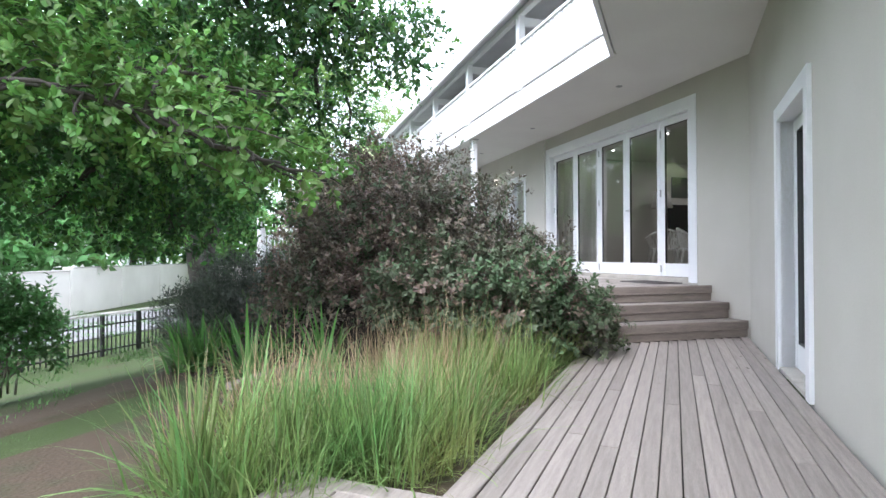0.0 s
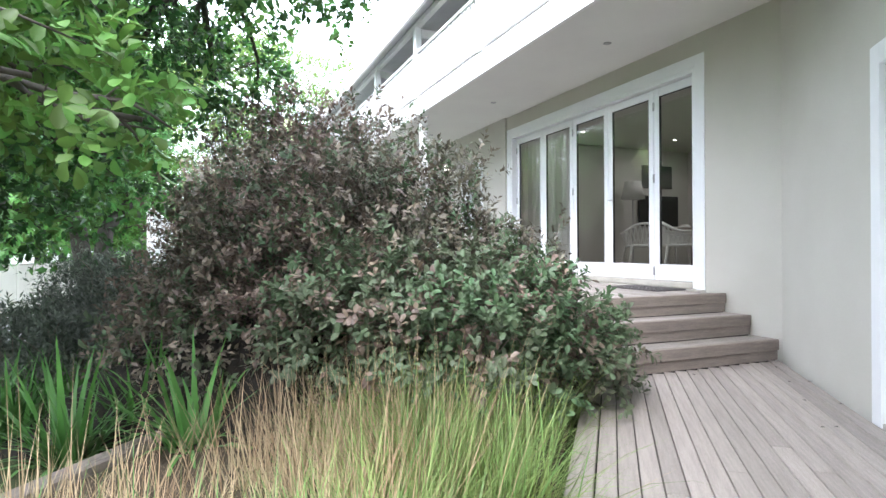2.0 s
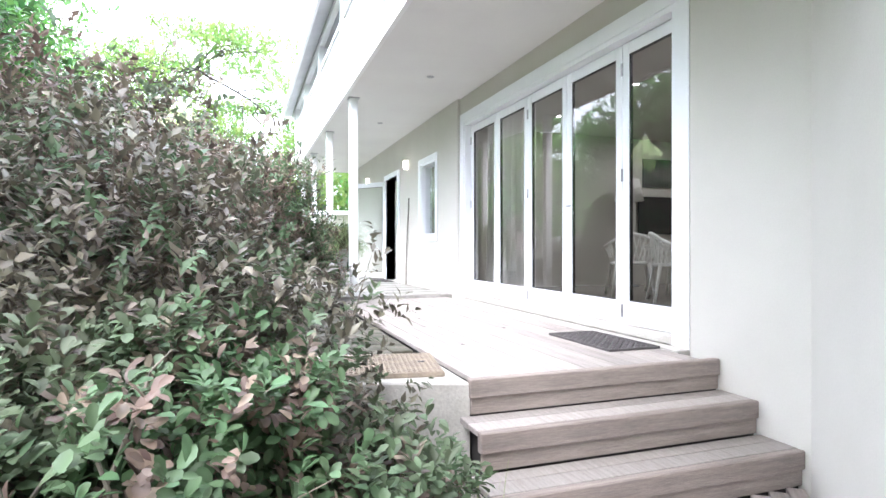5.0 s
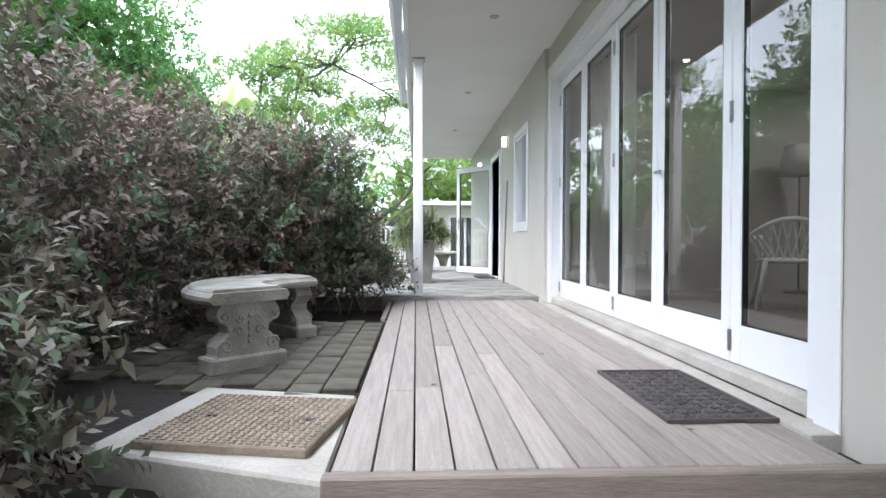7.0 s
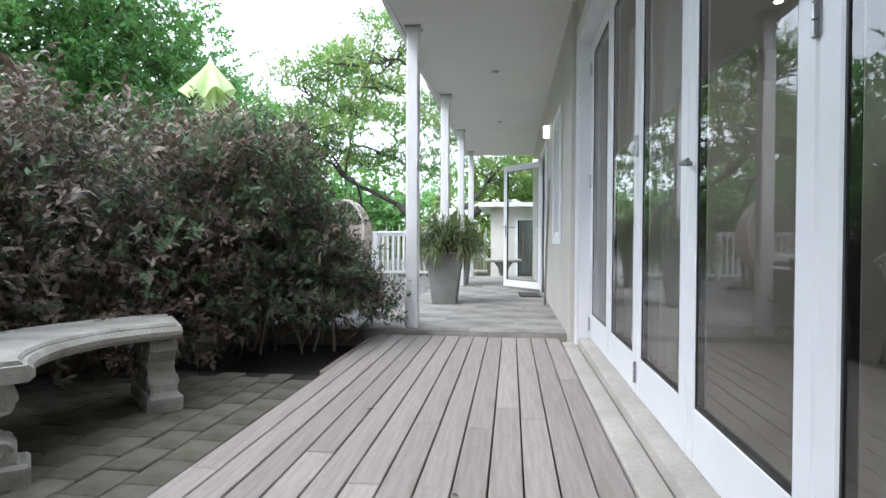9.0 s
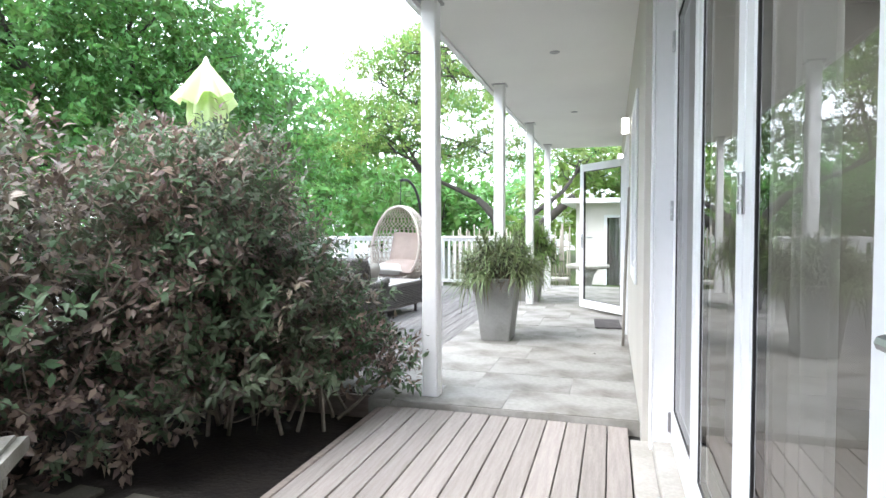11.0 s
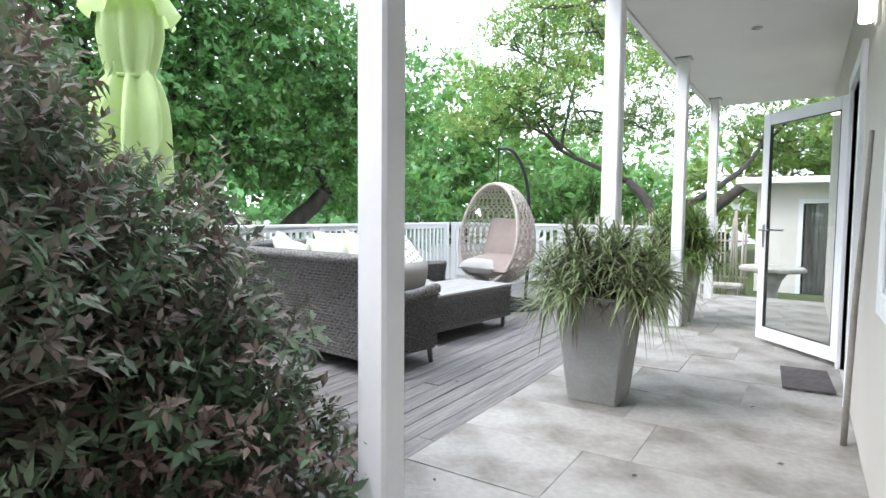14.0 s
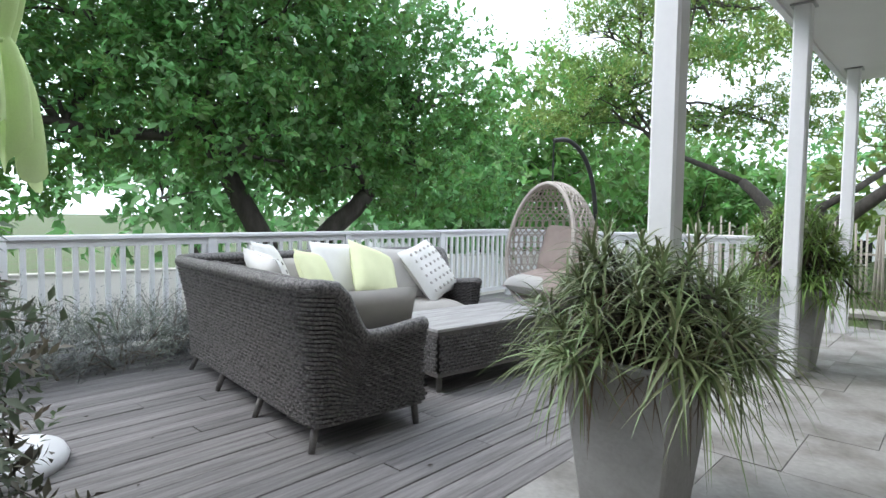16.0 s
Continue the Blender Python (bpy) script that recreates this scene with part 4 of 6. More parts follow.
def spiky_plant(x, y, z, spread, height, count, seed, mat, label):
    """Branching stems, each with a rosette of narrow arching leaves and dry ones below it."""
    r = np.random.default_rng(seed)
    ob = thing("potted_plant", pose(x, y, z), label, "plant", "potted spiky plants")
    stems = Geo()
    green, dry = ([], [], [], [], []), ([], [], [], [], [])

    def grow(store, at, d, ln, wd, sag):
        for row, value in zip(store, (at, d, ln, wd, sag)):
            row.append(value)
    for i in range(count):
        a = i * 2.39996 + r.uniform(-0.35, 0.35)
        q = math.sqrt((i + 0.5) / count)
        zz = height * (0.18 + 0.72 * (1 - q * q) * r.uniform(0.6, 1.15)) - (r.uniform(0.04, 0.16) * q if q > 0.72 and r.uniform() < 0.45 else 0)
        rad = spread * q * r.uniform(0.85, 1.1)
        head = np.array([rad * math.cos(a), rad * math.sin(a), max(zz, 0.08 if q < 0.5 else zz)])
        b0 = np.array([head[0] * 0.22, head[1] * 0.22, -0.02])
        mid = (b0 + head) / 2 + np.array([0, 0, 0.10 + 0.1 * q])
        stems.tube([b0, mid, head], [0.013, 0.011, 0.009], 6)
        ax = unit(head - mid + np.array([0, 0, 0.10 + 0.22 * (1 - q)]) + r.normal(size=3) * 0.05)
        ax = unit(np.array([ax[0], ax[1], max(ax[2], 0.2)]))
        u = unit(np.cross(ax, np.array([0.3, 0.2, 1.0])))
        w = np.cross(ax, u)
        size = r.uniform(0.8, 1.2)
        for k in range(30):
            turn, open_ = k * 2.39996 + r.uniform(-0.2, 0.2), math.radians(18 + 72 * (k / 30) ** 0.8 + r.uniform(-8, 8))
            d = ax * math.cos(open_) + (u * math.cos(turn) + w * math.sin(turn)) * math.sin(open_)
            grow(green, head + ax * (0.05 - 0.13 * k / 30), d, size * r.uniform(0.16, 0.26), r.uniform(0.009, 0.016), r.uniform(0.3, 1.0) * (1.15 - 0.45 * q))
        for k in range(9):
            turn = r.uniform(0, 6.283)
            d = -ax * 0.45 + (u * math.cos(turn) + w * math.sin(turn)) + np.array([0, 0, -0.4])
            grow(dry, head - ax * r.uniform(0.06, 0.2), d, r.uniform(0.10, 0.22), r.uniform(0.006, 0.012), r.uniform(0.3, 0.9))
    tagged(part("stemwork", stems, M_bark, ob), kind="stuff")
    for name, store, m, say in (("foliage", green, mat, ""), ("dry_foliage", dry, M_dryleaf, "withered brown leaves under the rosettes")):
        lv = new(name, arching_mesh(name, *(np.array(row) for row in store), m))
        lv.parent = ob
        tagged(lv, say, kind="stuff")
    return ob


cement_pot(-1.39, 7.21)
spiky_plant(-1.39, 7.21, 0.64, 0.46, 0.56, 62, 3, M_aloe, "olive green succulent with arching leaves in a cement pot")
cement_pot(-1.49, 10.40, 1.0)
spiky_plant(-1.49, 10.40, 0.64, 0.44, 0.72, 62, 5, M_aloe_fresh, "bright green succulent with narrow leaves in a cement pot")

# ---- garden sofa ----
SOFA = Matrix.Translation((-2.835, 6.665, 0.03)) @ Matrix(((-0.9927, 0.121, 0, 0), (0.121, 0.9927, 0, 0), (0, 0, 1, 0), (0, 0, 0, 1)))


def path_at(pts, s):
    """A point and its left-hand side direction on a polyline, s from 0 to 1."""
    lens = [math.dist(a, b) for a, b in zip(pts, pts[1:])]
    d = s * sum(lens)
    for (a, b), l in zip(zip(pts, pts[1:]), lens):
        if d <= l + 1e-9:
            t = d / l
            return (a[0] + (b[0] - a[0]) * t, a[1] + (b[1] - a[1]) * t), ((b[1] - a[1]) / l, -(b[0] - a[0]) / l)
        d -= l
    return pts[-1], ((b[1] - a[1]) / l, -(b[0] - a[0]) / l)


def rounded(pts, r, n=5):
    """The polyline with its corners rounded."""
    out = [pts[0]]
    for a, b, c in zip(pts, pts[1:], pts[2:]):
        va, vc = (Vector(a) - Vector(b)).normalized() * r, (Vector(c) - Vector(b)).normalized() * r
        for k in range(n + 1):
            t = k / n
            p = (Vector(b) + va) * (1 - t) ** 2 + Vector(b) * 2 * t * (1 - t) + (Vector(b) + vc) * t ** 2
            out.append((p.x, p.y))
    return out + [pts[-1]]


def woven(parent, name, line, z0, top, flare=0.0, rows=34, pitch=0.05, mat=None, inward=False):
    """A wicker sheet over a line in plan: rows of strands that pass in front of and behind the uprights."""
    total = sum(math.dist(a, b) for a, b in zip(line, line[1:]))
    nu, nv = int(total / pitch * 2), rows * 3
    v, sgn = [], -1 if inward else 1
    for j in range(nv + 1):
        row, q = divmod(j, 3)
        bulge, rise = ((0.0, 0.0), (1.0, 0.22), (1.0, 0.80))[q]
        for i in range(nu + 1):
            s = i / nu
            (x, y), (ox, oy) = path_at(line, s)
            h = top(s)
            t = min(1.0, (row + rise) / rows)
            w = 0.024 * bulge * (0.70 + 0.30 * (1 if (i + row) % 2 else -1)) + flare * t ** 2.2 * ((h - z0) / 0.72) ** 2
            v.append((x + ox * w * sgn, y + oy * w * sgn, z0 + (h - z0) * t))
    f = [(j * (nu + 1) + i, j * (nu + 1) + i + 1, (j + 1) * (nu + 1) + i + 1, (j + 1) * (nu + 1) + i) for j in range(nv) for i in range(nu)]
    return part(name, Geo().add(v, f), mat or M_wicker, parent)


sofa = thing("corner_sofa", SOFA, "grey woven wicker corner sofa with pale cushions on the deck", "sofa")
LINE = rounded([(0.0, 0.70), (-0.03, 0.0), (2.0, 0.0), (2.0, 2.34), (1.26, 2.34)], 0.09)
LINE_IN = rounded([(0.07, 0.70), (0.06, 0.10), (1.90, 0.10), (1.90, 2.26), (1.26, 2.26)], 0.07)


def sofa_top(s):
    total = 0.70 + 2.03 + 2.34 + 0.74
    d = s * total
    a, b = d, total - d
    arm = lambda q: 0.59 - 0.03 * smooth01(q / 0.36) + 0.29 * smooth01((q - 0.40) / 0.26)
    return min(arm(a), arm(b), 0.85)


woven(sofa, "outer_weave", LINE, 0.13, sofa_top, 0.10, 31, 0.05)
woven(sofa, "inner_weave", LINE_IN, 0.30, sofa_top, -0.06, 20, 0.06)
g = Geo()
g.tube([(*(path_at(LINE, i / 120)[0][k] + path_at(LINE, i / 120)[1][k] * 0.10 * ((sofa_top(i / 120) - 0.13) / 0.72) ** 2 - path_at(LINE, i / 120)[1][k] * 0.02 for k in (0, 1)), sofa_top(i / 120)) for i in range(121)], 0.042, 8)
part("rolled_rim", g, M_wicker, sofa, smooth=True)
woven(sofa, "front_weave", [(1.26, 0.72), (0.0, 0.72)], 0.13, lambda s: 0.30, 0.0, 7)
woven(sofa, "front_weave", [(1.24, 2.34), (1.24, 0.72)], 0.13, lambda s: 0.30, 0.0, 7)
part("frame", Geo().box(0.0, 1.98, 0.02, 0.70, 0.115, 0.15).box(1.26, 1.98, 0.70, 2.32, 0.115, 0.15).box(0.04, 1.94, 0.06, 0.69, 0.28, 0.30).box(1.26, 1.94, 0.69, 2.28, 0.28, 0.30), M_wicker_leg, sofa)
woven(sofa, "arm_end", [(0.075, 0.70), (-0.005, 0.70)], 0.13, lambda s: 0.6, 0.0, 19, 0.03)
woven(sofa, "arm_end", [(1.26, 2.26), (1.26, 2.35)], 0.13, lambda s: 0.6, 0.0, 19, 0.03)
for x, y, dx, dy in ((0.03, 0.04, -0.03, -0.04), (0.68, 0.03, 0, -0.05), (1.33, 0.03, 0, -0.05), (1.95, 0.05, 0.04, -0.05), (0.03, 0.67, -0.02, 0.0), (1.96, 1.2, 0.05, 0), (1.95, 2.29, 0.04, 0.03), (1.30, 2.29, -0.02, 0.03)):
    part("leg", Geo().tube([(x + dx, y + dy, 0.0), (x, y, 0.13)], [0.017, 0.024], 8), M_wicker_leg, sofa, smooth=True)


def pad(w, d, h, puff=0.5):
    """A stuffed cushion about the origin, w by d and h thick."""
    n = 12
    geo = Geo()

    def shape(sign):
        def fn(u, v):
            x, y = u * 2 - 1, v * 2 - 1
            e = (1 - x ** 4) * (1 - y ** 4)
            pin = 1 - 0.06 * puff * ((1 - abs(y)) if abs(x) > 0.99 else (1 - abs(x)) if abs(y) > 0.99 else 0)
            return (x * w / 2 * pin, y * d / 2 * pin, sign * h / 2 * (max(e, 0) ** (0.22 + 0.35 * puff)) + 0.006 * noise.noise((x * 2 + w * 9, y * 2 + d * 7, sign)))
        return fn
    geo.grid(shape(1), n, n)
    low = Geo().grid(shape(-1), n, n)
    geo.add(low.v, [tuple(reversed(f)) for f in low.f])
    return geo


def piping(w, d):
    return Geo().tube([(w / 2 * a, d / 2 * b, 0) for a, b in ((-1, -1), (0, -0.98), (1, -1), (0.98, 0), (1, 1), (0, 0.98), (-1, 1), (-0.98, 0), (-1, -1))], 0.006, 5)


for cx, cy, w, d in ((0.62, 0.40, 1.10, 0.60), (1.57, 0.42, 0.64, 0.62), (1.57, 1.50, 0.64, 1.48)):
    c = part("seat_cushion", pad(w, d, 0.15, 0.1), M_cushion, sofa, "grey woven seat cushion", True, pose(cx, cy, 0.375))
    part("piping", piping(w * 0.99, d * 0.99), M_pillow_grey, c)
for cx, cy, w, yaw in ((0.42, 0.20, 0.62, 0), (1.06, 0.20, 0.62, 0)):
    part("back_cushion", pad(w, 0.44, 0.16, 0.4), M_cushion, sofa, "grey back cushion", True, pose(cx, cy, 0.63, 74, 0, 180 + yaw))
for cx, cy in ((1.80, 1.0), (1.80, 1.68)):
    part("back_cushion", pad(0.62, 0.44, 0.16, 0.4), M_cushion, sofa, "grey back cushion", True, pose(cx, cy, 0.63, 74, 0, -90))
part("arm_cushion", pad(0.56, 0.40, 0.14, 0.4), M_cushion, sofa, "grey cushion against the arm", True, pose(0.16, 0.47, 0.60, 74, 0, 90))


def pillow(x, y, z, tilt, yaw, roll, size, mat, label, spots=False):
    m = SOFA @ pose(x, y, z, tilt, 0, yaw) @ pose(0, 0, 0, 0, 0, roll)
    ob = thing("throw_pillow", m, label, "pillow", "pillows on the sofa")
    part("cover", pad(size, size, 0.15, 1.0), mat, ob, smooth=True)
    if spots:
        geo = Geo()
        for i in range(6):
            for j in range(6):
                a, b = -0.35 + i * 0.14, -0.35 + j * 0.14
                e = max((1 - (2 * a) ** 4) * (1 - (2 * b) ** 4), 0) ** 0.57
                geo.lathe([(0.016, 0.075 * e + 0.002), (0.014, 0.075 * e + 0.006)], 8, (a * size, b * size, 0))
        tagged(part("spot_print", geo, M_cushion, ob, "grey printed spots"), kind="stuff")
    return ob


pillow(1.62, 0.52, 0.73, 66, 215, 6, 0.56, M_pillow_white, "white cotton pillow propped in the sofa corner")
pillow(1.30, 0.36, 0.71, 64, 180, -8, 0.50, M_pillow_white, "white pillow with small grey spots", True)
pillow(1.55, 0.85, 0.70, 62, 232, 12, 0.46, M_pillow_lime, "lime green cotton pillow leaning on others")
pillow(1.66, 1.12, 0.73, 66, 262, 4, 0.52, M_pillow_white, "plain white cotton pillow on the sofa back")
pillow(1.48, 1.34, 0.71, 60, 250, 22, 0.52, M_pillow_lime, "pale lime cotton pillow standing on its edge")
pillow(1.66, 1.70, 0.69, 64, 268, 5, 0.48, M_pillow_grey, "pale grey cotton pillow")
pillow(1.58, 2.02, 0.70, 56, 255, -14, 0.56, M_pillow_white, "white pillow printed with grey dots", True)

table = thing("coffee_table", SOFA @ pose(0.33, 1.10, 0), "grey wicker coffee table with a pale plank top", "table")
TW, TL = 0.64, 1.20
woven(table, "side_weave", [(TW, 0), (0, 0), ][::-1], 0.14, lambda s: 0.40, 0.0, 11)
woven(table, "side_weave", [(TW, TL), (TW, 0)][::-1], 0.14, lambda s: 0.40, 0.0, 11)
woven(table, "side_weave", [(0, TL), (TW, TL)][::-1], 0.14, lambda s: 0.40, 0.0, 11)
woven(table, "side_weave", [(0, 0), (0, TL)][::-1], 0.14, lambda s: 0.40, 0.0, 11)
part("frame", Geo().box(-0.012, TW + 0.012, -0.012, TL + 0.012, 0.12, 0.145, 0.004).box(-0.012, TW + 0.012, -0.012, TL + 0.012, 0.40, 0.425, 0.004), M_wicker_leg, table)
for k in range(5):
    w = (TW + 0.04) / 5
    part("plank", Geo().box(-0.02 + k * w + 0.002, -0.02 + (k + 1) * w - 0.002, -0.02, TL + 0.02, 0.428, 0.45, 0.004), M_tabletop, table, "pale grey table plank")
for x in (0.05, TW - 0.05):
    for y in (0.05, TL - 0.05):
        part("leg", Geo().tube([(x, y, 0), (x, y, 0.125)], [0.018, 0.024], 8), M_wicker_leg, table, smooth=True)

# ---- hanging egg chair ----
EGG = Matrix.Translation((-3.58, 10.0, 0.03)) @ pose(0, 0, 0, 0, 0, -14)
egg = thing("hanging_egg_chair", EGG, "pale woven egg chair hanging from a black curved stand", "hanging chair")


def egg_point(a, t):
    """a round the upright axis, t from bottom 0 to top 1; the opening looks towards -y."""
    z = 0.30 + 1.26 * (1 - math.cos(math.pi * t)) / 2
    r = math.sin(math.pi * t) ** 0.85 * (0.50 - 0.06 * math.cos(math.pi * t) * -1)
    return (r * 1.02 * math.cos(a), r * 0.86 * math.sin(a) + 0.02, z)


def egg_kept(p):
    return p[1] > -0.14 - 0.30 * (0.93 - p[2]) * 0.55


g = Geo()
for k in range(72):
    a = 2 * math.pi * k / 72
    run = []
    for i in range(41):
        p = egg_point(a + 0.16 * math.sin(i * 0.7 + k % 2 * math.pi), 0.02 + 0.96 * i / 40)
        if egg_kept(p):
            run.append(p)
        elif len(run) > 1:
            g.tube(run, 0.009, 4)
            run = []
        else:
            run = []
    if len(run) > 1:
        g.tube(run, 0.009, 4)
for i in range(1, 24):
    run = []
    for k in range(97):
        p = egg_point(2 * math.pi * k / 96 - math.pi / 2, i / 24)
        if egg_kept(p):
            run.append(p)
        elif len(run) > 1:
            g.tube(run, 0.008, 4)
            run = []
        else:
            run = []
    if len(run) > 1:
        g.tube(run, 0.008, 4)
tagged(part("woven_shell", g, M_egg, egg), kind="stuff")
ring = []
for k in range(65):
    t = 2 * math.pi * k / 64
    z = 0.93 + 0.615 * math.sin(t)
    w = 0.47 * math.cos(t) * (1 - 0.08 * math.sin(t))
    ring.append((w, -0.14 - 0.30 * (0.93 - z) * 0.55, z))
part("rim", Geo().tube(ring, 0.022, 8, False), M_egg, egg, "smooth pale rim", True)
part("seat_pad", pad(0.78, 0.62, 0.22, 0.8), M_egg_cushion, egg, "tufted taupe seat pad", True, pose(0, 0.02, 0.55, 12, 0, 0))
part("back_pad", pad(0.72, 0.60, 0.20, 0.8), M_egg_cushion, egg, "tufted taupe back pad", True, pose(0.02, 0.22, 0.84, 72, 0, 0))
part("front_pad", pad(0.56, 0.30, 0.18, 0.8), M_pillow_grey, egg, "pale cushion at the front", True, pose(-0.06, -0.16, 0.53, 8, 0, 4))
arch = [(0, 0.62, 0.03), (0, 0.66, 0.5), (0, 0.68, 1.1), (0, 0.62, 1.55), (0, 0.48, 1.84), (0, 0.26, 1.99), (0, 0.04, 1.98)]
fine = []
for i in range(len(arch) - 1):
    p0, p1, p2, p3 = (Vector(arch[max(0, min(len(arch) - 1, q))]) for q in (i - 1, i, i + 1, i + 2))
    for k in range(5):
        t = k / 5
        fine.append(tuple(0.5 * (2 * p1 + (p2 - p0) * t + (2 * p0 - 5 * p1 + 4 * p2 - p3) * t * t + (3 * p1 - p0 - 3 * p2 + p3) * t ** 3)))
part("stand", Geo().tube(fine + [arch[-1]], 0.024, 10), M_black, egg, "black steel arch", True)
part("chain", Geo().tube([(0, 0.04, 1.98), (0, 0.03, 1.55)], 0.008, 6), M_black, egg)
g = Geo()
for q in (0.55, 0.42, 0.30):
    g.tube([(q * math.cos(2 * math.pi * k / 32), 0.12 + q * math.sin(2 * math.pi * k / 32), 0.03) for k in range(33)], 0.018, 6, False)
g.tube([(0, 0.66, 0.035), (0, -0.42, 0.035)], 0.018, 6).tube([(-0.54, 0.12, 0.035), (0.54, 0.12, 0.035)], 0.018, 6)
part("base_rings", g, M_black, egg, smooth=True)

# ---- closed umbrella ----
umb = thing("garden_umbrella", pose(-3.71, 5.54, 0.03), "closed lime green canvas garden umbrella on a white base", "umbrella")
part("pole", Geo().tube([(0, 0, 0.1), (0, 0, 2.68)], 0.022, 10), M_white, umb, smooth=True)
part("base", Geo().lathe([(0.28, 0.0), (0.29, 0.03), (0.27, 0.07), (0.12, 0.11), (0.045, 0.13), (0.045, 0.30), (0.03, 0.31)], 28), M_white, umb, "round white weighted base", True)
part("finial", Geo().lathe([(0.02, 2.64), (0.03, 2.68), (0.022, 2.71), (0.005, 2.74)], 12), M_white, umb, smooth=True)


def folded(profile, folds, depth, ragged, seed):
    r = random.Random(seed)
    ph = [r.uniform(0, 6.28) for _ in range(6)]

    def fn(u, v):
        i = v * (len(profile) - 1)
        k = min(int(i), len(profile) - 2)
        t = i - k
        rad = profile[k][0] * (1 - t) + profile[k + 1][0] * t
        z = profile[k][1] * (1 - t) + profile[k + 1][1] * t
        a = 2 * math.pi * u
        wob = math.cos(folds * a + 0.7 * math.sin(2 * a + ph[0])) * depth + 0.12 * math.cos(3 * a + ph[1] + v * 2)
        rad *= 1 + wob * min(1, 0.35 + v)
        z += ragged * v ** 3 * (math.cos(folds * a + ph[2]) * 0.5 + math.cos(2 * a + ph[3]) * 0.6)
        return (rad * math.cos(a), rad * math.sin(a), z)
    return Geo().grid(fn, 96, 26)


part("top_flap", folded([(0.03, 2.68), (0.085, 2.60), (0.145, 2.51), (0.20, 2.42), (0.245, 2.335)], 7, 0.18, 0.06, 2), M_lime, umb, "lime canvas vent flap", True)
part("canopy", folded([(0.05, 2.5), (0.15, 2.33), (0.155, 2.2), (0.13, 2.06), (0.105, 1.965), (0.13, 1.91), (0.165, 1.77), (0.18, 1.62), (0.185, 1.44)], 9, 0.28, 0.14, 5), M_lime, umb, "furled lime canvas", True)
part("tie", Geo().lathe([(0.104, -0.012), (0.114, -0.010), (0.114, 0.010), (0.104, 0.012)], 20, (0, 0, 1.955)), M_lime, umb, smooth=True)


# ---- terrace railing ----
def railing(name, a, b, label):
    """Posts, two rails and slats from a to b."""
    a, b = Vector(a), Vector(b)
    length = (b - a).length
    turn = math.degrees(math.atan2((b - a).y, (b - a).x))
    ob = thing(name, Matrix.Translation(a) @ pose(0, 0, 0, 0, 0, turn), label, "railing", "terrace railings")
    part("top_rail", Geo().box(0, length, -0.045, 0.045, 0.985, 1.02, 0.008), M_white, ob)
    part("under_rail", Geo().box(0, length, -0.018, 0.018, 0.92, 0.983), M_white, ob)
    part("bottom_rail", Geo().box(0, length, -0.018, 0.018, 0.09, 0.15, 0.004), M_white, ob)
    n = int(length / 0.115)
    base = Geo().box(-0.019, 0.019, -0.016, 0.016, 0.15, 0.92)
    mesh = None
    for i in range(1, n):
        x = i * length / n
        if mesh is None:
            mesh = part("slat", base, M_white, ob, at=pose(x, 0, 0)).data
        else:
            s = new("slat", mesh)
            s.parent, s.matrix_local = ob, pose(x, 0, 0)
    k = max(1, round(length / 1.7))
    for i in range(k + 1):
        part("post", Geo().box(-0.04, 0.04, -0.04, 0.04, -0.3, 0.985, 0.006), M_white, ob, at=pose(min(max(i * length / k, 0.05), length - 0.05), 0.0, 0))
    return ob


railing("terrace_railing", (-5.70, 4.3, 0.03), (-5.70, 12.26, 0.03), "white slatted timber railing along the street side of the deck")
railing("terrace_railing", (-5.64, 12.3, 0.03), (-1.50, 12.3, 0.03), "white slatted timber railing at the end of the deck")

# ---- outbuilding, stakes and stone seats behind the terrace ----
hut = thing("outbuilding", pose(0, 16.8, -0.4), "small flat-roofed cream outbuilding behind the terrace", "outbuilding")
part("wall", Geo().box(-1.14, -0.34, 0, 0.2, 0, 2.25).box(-0.34, 0.62, 0, 0.2, 1.86, 2.25).box(0.62, 4.5, 0, 0.2, 0, 2.25).box(-1.14, -0.94, 0.2, 4.0, 0, 2.25), M_boundary, hut)
part("roof", Geo().box(-1.5, 4.8, -0.4, 4.4, 2.25, 2.37, 0.01), M_white, hut, "flat roof with a white edge")
part("door_frame", Geo().box(-0.42, -0.34, -0.03, 0.1, 0, 1.94).box(0.62, 0.70, -0.03, 0.1, 0, 1.94).box(-0.34, 0.62, -0.029, 0.1, 1.86, 1.94).box(0.10, 0.16, 0.02, 0.08, 0.02, 1.86), M_frame, hut)
pane = part("pane", Geo().add([(-0.34, 0.06, 0.02), (0.62, 0.06, 0.02), (0.62, 0.06, 1.86), (-0.34, 0.06, 1.86)], [(0, 1, 2, 3)]), M_glass, hut, "sliding door glass")
part("curtain", Geo().grid(lambda u, v: (-0.3 + u * 0.5, 0.16 + 0.025 * math.sin(u * 40), 0.05 + 1.8 * v), 60, 2), M_curtain, hut, "pale hanging curtain", True)
part("room_back", Geo().box(-0.9, 4.4, 2.5, 2.6, 0, 2.25), M_tv, hut)

